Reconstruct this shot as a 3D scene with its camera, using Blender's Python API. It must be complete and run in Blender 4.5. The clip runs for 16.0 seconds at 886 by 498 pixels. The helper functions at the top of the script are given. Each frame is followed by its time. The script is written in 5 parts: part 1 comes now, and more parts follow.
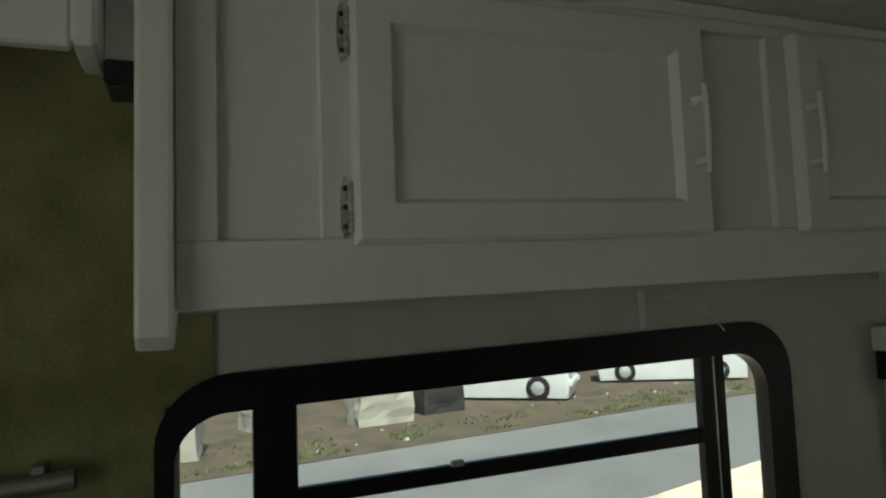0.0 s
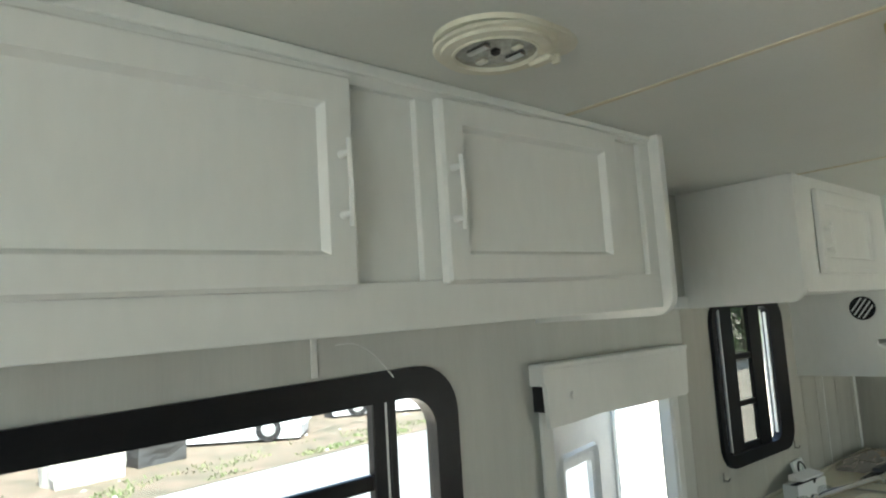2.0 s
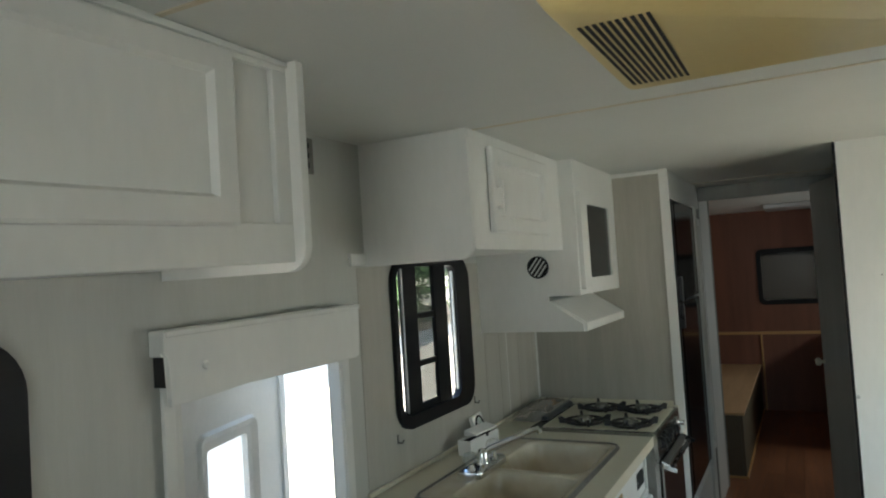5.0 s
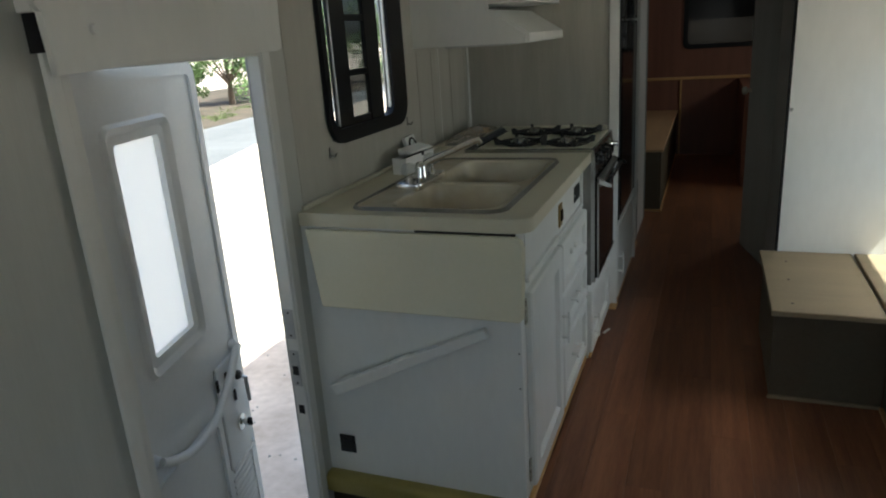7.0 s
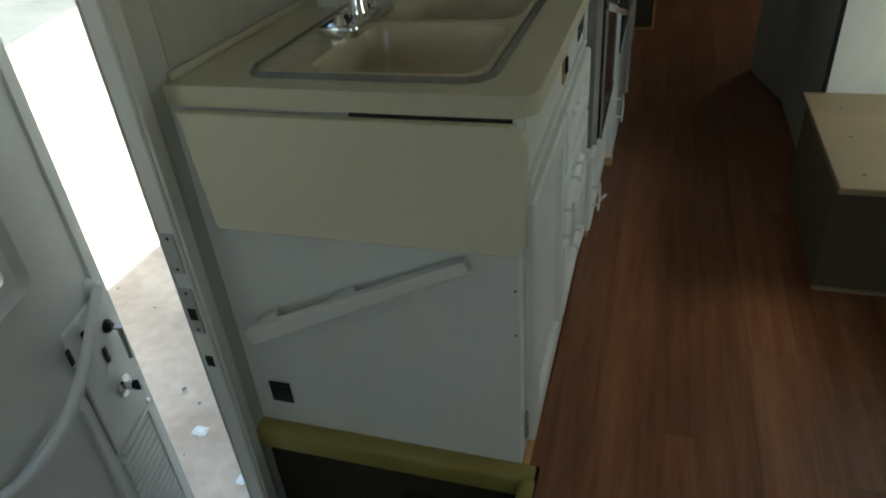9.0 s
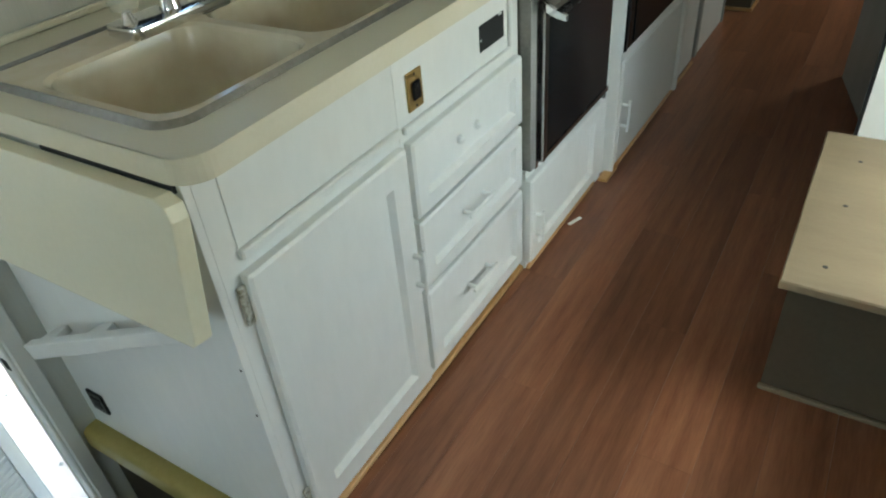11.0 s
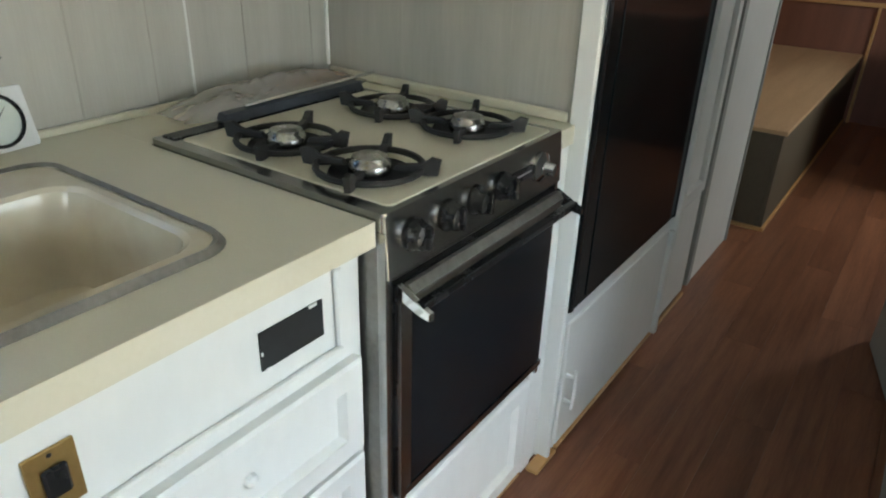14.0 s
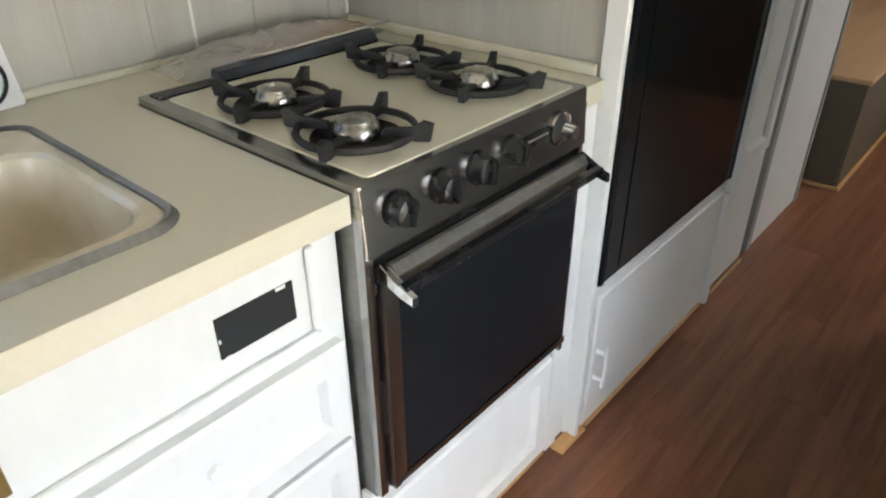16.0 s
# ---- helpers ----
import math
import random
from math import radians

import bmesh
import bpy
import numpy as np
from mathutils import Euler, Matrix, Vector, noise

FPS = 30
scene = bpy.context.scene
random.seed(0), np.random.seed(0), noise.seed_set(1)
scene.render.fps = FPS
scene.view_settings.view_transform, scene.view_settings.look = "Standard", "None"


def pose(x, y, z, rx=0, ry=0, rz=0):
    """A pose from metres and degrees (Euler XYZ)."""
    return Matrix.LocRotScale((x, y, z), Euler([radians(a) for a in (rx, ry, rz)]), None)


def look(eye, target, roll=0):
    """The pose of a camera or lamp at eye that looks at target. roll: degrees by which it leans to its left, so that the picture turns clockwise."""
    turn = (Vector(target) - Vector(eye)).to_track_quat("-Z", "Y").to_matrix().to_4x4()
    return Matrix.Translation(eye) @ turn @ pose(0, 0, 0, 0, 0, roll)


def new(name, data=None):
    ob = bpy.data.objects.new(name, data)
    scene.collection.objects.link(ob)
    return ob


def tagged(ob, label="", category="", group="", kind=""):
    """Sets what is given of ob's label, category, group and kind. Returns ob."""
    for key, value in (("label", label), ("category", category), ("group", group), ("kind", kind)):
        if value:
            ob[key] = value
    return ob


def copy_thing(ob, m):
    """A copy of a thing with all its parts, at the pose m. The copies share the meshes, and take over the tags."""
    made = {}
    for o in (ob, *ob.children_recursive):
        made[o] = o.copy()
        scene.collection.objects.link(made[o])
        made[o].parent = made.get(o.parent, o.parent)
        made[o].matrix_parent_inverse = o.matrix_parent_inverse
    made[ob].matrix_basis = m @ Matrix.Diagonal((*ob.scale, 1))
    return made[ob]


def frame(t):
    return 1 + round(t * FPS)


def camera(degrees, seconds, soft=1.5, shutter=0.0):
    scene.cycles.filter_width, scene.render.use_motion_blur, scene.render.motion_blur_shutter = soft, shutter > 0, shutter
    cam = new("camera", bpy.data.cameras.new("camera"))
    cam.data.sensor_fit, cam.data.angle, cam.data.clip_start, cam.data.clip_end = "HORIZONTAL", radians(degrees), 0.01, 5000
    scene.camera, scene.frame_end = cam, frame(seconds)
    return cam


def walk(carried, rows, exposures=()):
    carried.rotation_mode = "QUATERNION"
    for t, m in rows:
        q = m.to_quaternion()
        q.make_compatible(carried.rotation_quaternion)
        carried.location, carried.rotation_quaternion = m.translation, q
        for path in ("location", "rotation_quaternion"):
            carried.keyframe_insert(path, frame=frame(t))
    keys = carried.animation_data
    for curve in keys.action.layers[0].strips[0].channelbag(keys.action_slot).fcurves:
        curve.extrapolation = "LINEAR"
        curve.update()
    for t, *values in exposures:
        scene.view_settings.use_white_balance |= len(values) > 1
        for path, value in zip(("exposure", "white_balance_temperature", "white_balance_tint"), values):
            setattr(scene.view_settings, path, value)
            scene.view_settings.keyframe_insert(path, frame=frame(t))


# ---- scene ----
cam = camera(65.8, 16.0, soft=2.0)
PATH = [
    (0, (1.153, -2.39, 1.647), (-0.715, -1.693, 1.815), -2.1),
    (0.5, (1.177, -2.373, 1.678), (-0.609, -1.518, 1.965), -2.4),
    (1, (1.173, -2.351, 1.672), (-0.498, -1.289, 1.954), -2.9),
    (1.5, (1.171, -2.301, 1.671), (-0.389, -1.075, 1.923), -2.6),
    (2, (1.186, -2.244, 1.672), (-0.286, -0.91, 1.903), -3.5),
    (2.5, (1.191, -2.181, 1.673), (-0.21, -0.769, 1.877), -4.7),
    (3, (1.209, -2.079, 1.666), (-0.118, -0.594, 1.852), -5.5),
    (3.5, (1.242, -1.965, 1.66), (0.023, -0.385, 1.781), -5.7),
    (3.7, (1.252, -1.942, 1.663), (0.064, -0.339, 1.794), -4.6),
    (5.8, (1.238, -1.818, 1.592), (0.448, 0.019, 1.555), -3.8),
    (6, (1.242, -1.8, 1.556), (0.45, 0.032, 1.426), -3.4),
    (6.5, (1.192, -1.789, 1.478), (0.422, 0.022, 1.118), -2.5),
    (7, (1.078, -1.747, 1.413), (0.373, 0.028, 0.819), -3.9),
    (7.5, (0.917, -1.696, 1.407), (0.332, 0.077, 0.69), -6.7),
    (8, (0.84, -1.614, 1.38), (0.311, 0.114, 0.523), -3.7),
    (8.5, (0.799, -1.346, 1.343), (0.186, 0.294, 0.378), -2.0),
    (9, (0.826, -1.067, 1.333), (0.276, 0.521, 0.248), -5.0),
    (9.5, (0.917, -0.775, 1.342), (0.264, 0.716, 0.18), -7.9),
    (9.7, (0.987, -0.701, 1.342), (0.28, 0.725, 0.132), -9.4),
    (11.8, (1.417, -0.427, 1.334), (0.457, 0.916, 0.204), -2.5),
    (12, (1.416, -0.412, 1.338), (0.468, 0.983, 0.264), -1.4),
    (12.5, (1.385, -0.316, 1.343), (0.457, 1.146, 0.341), -1.7),
    (13, (1.283, -0.12, 1.358), (0.429, 1.47, 0.496), 0.8),
    (13.5, (1.234, 0.091, 1.34), (0.354, 1.674, 0.491), -1.8),
    (14, (1.234, 0.368, 1.326), (0.208, 1.835, 0.436), 1.8),
    (14.5, (1.213, 0.46, 1.323), (0.096, 1.819, 0.371), 2.4),
    (15, (1.214, 0.486, 1.32), (0.077, 1.836, 0.381), 0.6),
    (15.5, (1.243, 0.517, 1.315), (0.161, 1.879, 0.329), 0.2),
    (16, (1.249, 0.533, 1.309), (0.114, 1.824, 0.286), -0.4),
]
EXPOSURES = [(0.0, 0.51, 6250, -13), (0.6, 1.66, 5850, -12), (1.2, 2.51, 5800, -7), (1.7, 2.71, 5800, -6), (2.5, 2.61, 5750, -8), (3.5, 2.46, 5950, -11),
             (6.0, 2.46, 5650, 0), (6.5, 2.04, 5700, -2), (7.0, 1.81, 5950, -1), (8.0, 1.76, 6500, -5), (9.0, 1.84, 6300, -10), (9.7, 2.36, 6300, -11),
             (11.8, 3.46, 5850, -5), (13.0, 3.36, 5850, -2), (14.0, 3.66, 5850, 0), (15.0, 3.86, 5650, -1), (15.5, 3.96, 5750, 0), (16.0, 4.11, 6100, 8)]
walk(cam, [(t, look(eye, target, roll)) for t, eye, target, roll in PATH], EXPOSURES)

# ---- world and lights ----
world = bpy.data.worlds.new("sky")
scene.world = world
world.use_nodes = True
wn = world.node_tree.nodes
sky = wn.new("ShaderNodeTexSky")
sky.sky_type, sky.sun_disc = "NISHITA", False
sky.sun_elevation, sky.sun_rotation = radians(57.3), radians(100)
world.node_tree.links.new(sky.outputs[0], wn["Background"].inputs[0])
wn["Background"].inputs[1].default_value = 0.125
sky.dust_density, sky.air_density = 5.0, 0.8

AZ, EL = radians(100), radians(57.3)
SUN_FROM = Vector((math.sin(AZ) * math.cos(EL), math.cos(AZ) * math.cos(EL), math.sin(EL)))
sun = new("sun", bpy.data.lights.new("sun", "SUN"))
sun.data.energy, sun.data.angle, sun.data.color = 4.2, radians(0.6), (1.0, 0.95, 0.87)
sun.matrix_world = look(SUN_FROM * 30, (0, 0, 0))


def window_light(name, place, target, sx, sy, watts, colour=(0.93, 0.97, 1.0)):
    """Area lamp added in a window opening to stand in for sky light."""
    lamp = new(name, bpy.data.lights.new(name, "AREA"))
    lamp.data.shape, lamp.data.size, lamp.data.size_y = "RECTANGLE", sx, sy
    lamp.data.energy, lamp.data.color = watts, colour
    lamp.matrix_world = look(place, target)
    return lamp


E_GL = 2.315
window_light("east_window_light", (E_GL, 0.98, 1.07), (0.8, 0.9, 0.0), 0.9, 0.55, 0.72)
# Fill lamp at an unseen front opening, set to reach the kitchen end panels.
window_light("front_window_light", (1.50, -3.69, 1.4), (0.9, -1.0, 0.9), 1.2, 0.65, 1.35)
# Added lamp in front of the darkened bedroom pane; lights the bed.
window_light("bedroom_window_light", (E_GL, 4.6, 1.25), (0.6, 4.4, 0.3), 0.75, 0.45, 2.7, (1.0, 0.94, 0.88))


# ---- materials ----
def surf(name, c1, c2, rough=0.5, metal=0.0, scale=3.0, fine=60.0, bump=0.15, stretch=(1, 1, 1), rvar=0.12, spec=0.5, piece=0.0, coat=0.0):
    """A painted, plain or worn surface: broad tone drift from c1 to c2, fine grain in tone, gloss and relief."""
    m = bpy.data.materials.new(name)
    m.use_nodes = True
    n, k = m.node_tree.nodes, m.node_tree.links
    b = n["Principled BSDF"]
    tc, mp = n.new("ShaderNodeTexCoord"), n.new("ShaderNodeMapping")
    mp.inputs["Scale"].default_value = stretch
    k.new(tc.outputs["Object"], mp.inputs[0])
    big, small = n.new("ShaderNodeTexNoise"), n.new("ShaderNodeTexNoise")
    big.inputs["Scale"].default_value, big.inputs["Detail"].default_value, big.inputs["Roughness"].default_value = scale, 4, 0.6
    small.inputs["Scale"].default_value, small.inputs["Detail"].default_value = fine, 3
    k.new(mp.outputs[0], big.inputs["Vector"])
    k.new(mp.outputs[0], small.inputs["Vector"])
    blend = n.new("ShaderNodeMath")
    blend.operation = "MULTIPLY_ADD"
    k.new(small.outputs[0], blend.inputs[0])
    blend.inputs[1].default_value = 0.35
    k.new(big.outputs[0], blend.inputs[2])
    ramp = n.new("ShaderNodeMapRange")
    ramp.inputs[1].default_value, ramp.inputs[2].default_value = 0.45, 0.9
    k.new(blend.outputs[0], ramp.inputs[0])
    mix = n.new("ShaderNodeMix")
    mix.data_type = "RGBA"
    mix.inputs[6].default_value, mix.inputs[7].default_value = (*c1, 1), (*c2, 1)
    k.new(ramp.outputs[0], mix.inputs[0])
    out = mix.outputs[2]
    if piece:
        info, hsv, rng = n.new("ShaderNodeObjectInfo"), n.new("ShaderNodeHueSaturation"), n.new("ShaderNodeMapRange")
        rng.inputs[3].default_value, rng.inputs[4].default_value = 1 - piece, 1 + piece
        k.new(info.outputs["Random"], rng.inputs[0])
        k.new(rng.outputs[0], hsv.inputs["Value"])
        k.new(out, hsv.inputs["Color"])
        out = hsv.outputs[0]
        shift = n.new("ShaderNodeVectorMath")
        shift.operation = "SCALE"
        shift.inputs[0].default_value = (13.0, 29.0, 5.0)
        k.new(info.outputs["Random"], shift.inputs["Scale"])
        k.new(shift.outputs[0], mp.inputs["Location"])
    k.new(out, b.inputs["Base Color"])
    rr = n.new("ShaderNodeMapRange")
    rr.inputs[3].default_value, rr.inputs[4].default_value = max(0.02, rough - rvar), min(1, rough + rvar)
    k.new(big.outputs[0], rr.inputs[0])
    k.new(rr.outputs[0], b.inputs["Roughness"])
    b.inputs["Metallic"].default_value = metal
    b.inputs["Specular IOR Level"].default_value = spec
    b.inputs["Coat Weight"].default_value = coat
    bp = n.new("ShaderNodeBump")
    bp.inputs["Strength"].default_value, bp.inputs["Distance"].default_value = bump, 0.004
    k.new(blend.outputs[0], bp.inputs["Height"])
    k.new(bp.outputs[0], b.inputs["Normal"])
    return m


def clear(name, colour=(1, 1, 1), rough=0.02, alpha=0.14):
    """Thin clear pane or film: mostly see-through, with gloss."""
    m = bpy.data.materials.new(name)
    m.use_nodes = True
    n, k = m.node_tree.nodes, m.node_tree.links
    b, tr, mx = n["Principled BSDF"], n.new("ShaderNodeBsdfTransparent"), n.new("ShaderNodeMixShader")
    b.inputs["Base Color"].default_value, b.inputs["Roughness"].default_value = (*colour, 1), rough
    tr.inputs[0].default_value = (*colour, 1)
    mx.inputs[0].default_value = alpha
    k.new(tr.outputs[0], mx.inputs[1])
    k.new(b.outputs[0], mx.inputs[2])
    k.new(mx.outputs[0], n["Material Output"].inputs[0])
    return m


WHITE = surf("white_brushed_paint", (0.74, 0.75, 0.72), (0.82, 0.83, 0.80), 0.42, scale=2.2, fine=45, bump=0.10, stretch=(1, 1, 0.35))
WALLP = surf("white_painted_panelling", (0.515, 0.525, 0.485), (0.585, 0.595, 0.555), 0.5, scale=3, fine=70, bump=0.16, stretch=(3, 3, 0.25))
# Streaky and beige tones, darkened to carry the shade under the kitchen cabinets.
PARTP = surf("streaky_partition_shaded", (0.385, 0.375, 0.322), (0.475, 0.465, 0.410), 0.48, scale=4, fine=40, bump=0.16, stretch=(3, 3, 0.25))
KITP = surf("beige_kitchen_panelling_shaded", (0.43, 0.422, 0.372), (0.52, 0.512, 0.460), 0.5, scale=3, fine=70, bump=0.2, stretch=(4, 4, 0.25))
CEIL = surf("white_ceiling_panel", (0.68, 0.70, 0.655), (0.75, 0.77, 0.73), 0.55, scale=1.5, fine=120, bump=0.08)
CREAM = surf("cream_laminate", (0.63, 0.605, 0.475), (0.70, 0.675, 0.55), 0.38, scale=2, fine=260, bump=0.03)
EDGE = surf("yellowed_laminate_edge", (0.62, 0.58, 0.44), (0.68, 0.645, 0.52), 0.4, scale=3, fine=120, bump=0.04)
LEAFM = surf("faded_cream_leaf", (0.66, 0.63, 0.47), (0.72, 0.69, 0.54), 0.45, scale=2, fine=90, bump=0.04)
BLACK = surf("black_anodised_frame", (0.004, 0.004, 0.005), (0.009, 0.009, 0.010), 0.42, scale=5, fine=90, bump=0.04, spec=0.25)
# Faint bluish drift puts a reflected haze into the glass colour.
BLKGLASS = surf("black_oven_glass", (0.006, 0.007, 0.009), (0.015, 0.017, 0.020), 0.14, scale=2.5, fine=30, bump=0.0, rvar=0.06, spec=0.35)
FRIDGE = surf("black_fridge_panel", (0.005, 0.008, 0.009), (0.011, 0.015, 0.016), 0.12, scale=1.5, fine=40, bump=0.0, rvar=0.04, spec=0.07)
IRON = surf("cast_iron", (0.012, 0.012, 0.012), (0.03, 0.028, 0.026), 0.55, scale=30, fine=200, bump=0.3)
KNOB = surf("black_plastic", (0.009, 0.009, 0.010), (0.018, 0.018, 0.019), 0.27, scale=10, fine=90, bump=0.03)
STEEL = surf("brushed_steel", (0.36, 0.355, 0.34), (0.50, 0.495, 0.48), 0.24, metal=1.0, scale=1.5, fine=300, bump=0.01, rvar=0.05)
CHROME = surf("chrome", (0.72, 0.72, 0.72), (0.85, 0.85, 0.85), 0.09, metal=1.0, scale=6, fine=90, bump=0.02, rvar=0.05)
DULL = surf("dull_sink_rim", (0.19, 0.185, 0.17), (0.36, 0.35, 0.32), 0.42, metal=0.7, scale=5, fine=90, bump=0.05)
SINKM = surf("stained_cream_sink", (0.56, 0.48, 0.33), (0.72, 0.68, 0.55), 0.16, scale=3.2, fine=20, bump=0.02, rvar=0.08)
BRASS = surf("worn_brass_plate", (0.38, 0.26, 0.09), (0.52, 0.38, 0.16), 0.35, metal=0.8, scale=9, fine=120, bump=0.08)
CHIPPED = surf("paint_chipped_brass", (0.70, 0.69, 0.60), (0.10, 0.085, 0.04), 0.4, metal=0.1, scale=75, fine=160, bump=0.3)
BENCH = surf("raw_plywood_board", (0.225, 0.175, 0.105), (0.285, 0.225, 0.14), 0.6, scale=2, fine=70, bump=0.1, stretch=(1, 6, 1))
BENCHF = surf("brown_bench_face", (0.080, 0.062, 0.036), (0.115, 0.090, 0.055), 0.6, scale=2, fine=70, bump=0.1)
PLY = surf("orange_plywood", (0.46, 0.29, 0.15), (0.60, 0.41, 0.23), 0.6, scale=2, fine=50, bump=0.1, stretch=(5, 0.6, 1))
REDWOOD = surf("dark_red_wood_panel", (0.16, 0.065, 0.04), (0.24, 0.10, 0.06), 0.5, scale=2, fine=60, bump=0.1, stretch=(4, 4, 0.4))
GREYW = surf("grey_painted_panel", (0.30, 0.31, 0.29), (0.38, 0.39, 0.37), 0.5, scale=3, fine=60, bump=0.08, stretch=(3, 3, 0.3))
CARPET = surf("olive_carpet_wall", (0.145, 0.135, 0.062), (0.35, 0.33, 0.18), 0.95, scale=5, fine=170, bump=1.0, spec=0.1)
STEPCARPET = surf("dark_step_carpet", (0.035, 0.03, 0.02), (0.06, 0.05, 0.035), 0.95, scale=6, fine=170, bump=0.9, spec=0.1)
NOSING = surf("mustard_step_nosing", (0.27, 0.22, 0.05), (0.36, 0.30, 0.09), 0.45, scale=6, fine=90, bump=0.1)
QUARTER = surf("orange_wood_trim", (0.50, 0.28, 0.10), (0.62, 0.38, 0.16), 0.45, scale=4, fine=60, bump=0.1, stretch=(1, 0.3, 1))
PLANK = surf("laminate_floor_plank", (0.155, 0.058, 0.028), (0.31, 0.135, 0.068), 0.36, scale=3.2, fine=34, bump=0.04, stretch=(9, 0.6, 1), piece=0.16)
UNDER = surf("dark_subfloor", (0.05, 0.03, 0.02), (0.07, 0.04, 0.03), 0.8)
ACPLASTIC = surf("yellowed_plastic", (0.66, 0.54, 0.22), (0.72, 0.61, 0.28), 0.4, scale=2, fine=70, bump=0.03)
LAMPPLASTIC = surf("aged_white_plastic", (0.70, 0.68, 0.54), (0.80, 0.79, 0.68), 0.4, scale=8, fine=70, bump=0.05)
SEAM = surf("yellowed_sealant", (0.64, 0.575, 0.42), (0.73, 0.69, 0.56), 0.6, scale=8, fine=70, bump=0.1)
ALU = surf("grey_aluminium", (0.50, 0.51, 0.51), (0.62, 0.63, 0.63), 0.4, metal=0.7, scale=5, fine=120, bump=0.05)
DOORM = surf("white_moulded_door", (0.72, 0.74, 0.75), (0.80, 0.82, 0.83), 0.35, scale=2, fine=60, bump=0.05)
DARKHOLE = surf("dark_void", (0.01, 0.01, 0.01), (0.02, 0.02, 0.02), 0.8)
FROST = surf("frosted_pane", (0.80, 0.80, 0.76), (0.86, 0.86, 0.83), 0.4, scale=4, fine=90, bump=0.1)
_n, _k = FROST.node_tree.nodes, FROST.node_tree.links
_t, _m = _n.new("ShaderNodeBsdfTranslucent"), _n.new("ShaderNodeMixShader")
_t.inputs[0].default_value = (0.95, 0.96, 0.95, 1)
_m.inputs[0].default_value = 0.85
_k.new(_n["Principled BSDF"].outputs[0], _m.inputs[1])
_k.new(_t.outputs[0], _m.inputs[2])
_k.new(_m.outputs[0], _n["Material Output"].inputs[0])
GLASS = clear("window_glass", alpha=0.05)
SMOKED = clear("smoked_window_glass", (0.32, 0.33, 0.33), alpha=0.10)
# Near-black tint; in the unseen bedroom window it also blocks the sun.
DIMPANE = clear("dim_tinted_glass", (0.07, 0.07, 0.068), rough=0.15, alpha=0.15)
ACRYLIC = clear("clear_acrylic", (0.93, 0.94, 0.92), rough=0.06, alpha=0.14)
FILM = clear("clear_plastic_film", (0.86, 0.84, 0.82), rough=0.18, alpha=0.30)


# ---- mesh helpers ----
ORG = {}


def box(bm, x0, y0, z0, x1, y1, z1, bev=0.0, seg=1):
    vs = [bm.verts.new(p) for p in ((x0, y0, z0), (x1, y0, z0), (x1, y1, z0), (x0, y1, z0), (x0, y0, z1), (x1, y0, z1), (x1, y1, z1), (x0, y1, z1))]
    fs = [bm.faces.new([vs[i] for i in f]) for f in ((3, 2, 1, 0), (4, 5, 6, 7), (0, 1, 5, 4), (1, 2, 6, 5), (2, 3, 7, 6), (3, 0, 4, 7))]
    if bev:
        es = list({e for f in fs for e in f.edges})
        bmesh.ops.bevel(bm, geom=es, offset=bev, segments=seg, affect="EDGES", profile=0.6)
    return bm


def boxes(*rows, bev=0.0):
    bm = bmesh.new()
    for r in rows:
        box(bm, *r, bev=bev)
    return bm


def place(axis, u, v, a):
    return (a, u, v) if axis == "x" else (u, a, v) if axis == "y" else (u, v, a)


def rrect(u0, v0, u1, v1, r, n=6):
    """Rounded rectangle; r: one radius or four (low-low, high-low, high-high, low-high)."""
    rs = r if isinstance(r, (tuple, list)) else (r,) * 4
    out = []
    for k, (cu, cv, a) in enumerate(((u0, v0, 180), (u1, v0, 270), (u1, v1, 0), (u0, v1, 90))):
        q = max(rs[k], 1e-4)
        su, sv = (1 if k in (0, 3) else -1), (1 if k in (0, 1) else -1)
        for i in range(n + 1):
            w = radians(a + 90 * i / n)
            out.append((cu + su * q + q * math.cos(w), cv + sv * q + q * math.sin(w)))
    return out


def prism(bm, pts, axis, a0, a1, bev=0.0):
    lo = [bm.verts.new(place(axis, u, v, a0)) for u, v in pts]
    hi = [bm.verts.new(place(axis, u, v, a1)) for u, v in pts]
    fs = [bm.faces.new(lo[::-1]), bm.faces.new(hi)]
    for i in range(len(pts)):
        j = (i + 1) % len(pts)
        fs.append(bm.faces.new((lo[i], lo[j], hi[j], hi[i])))
    if bev:
        es = list(set(fs[0].edges) | set(fs[1].edges))
        bmesh.ops.bevel(bm, geom=es, offset=bev, segments=2, affect="EDGES", profile=0.6)
    return bm


def ring(bm, outer, inner, axis, a0, a1):
    """Frame between two outlines with the same number of points."""
    n = len(outer)
    lay = [[bm.verts.new(place(axis, u, v, a)) for u, v in pts] for pts, a in ((outer, a0), (outer, a1), (inner, a1), (inner, a0))]
    for k in range(4):
        p, q = lay[k], lay[(k + 1) % 4]
        for i in range(n):
            j = (i + 1) % n
            bm.faces.new((p[i], p[j], q[j], q[i]))
    return bm


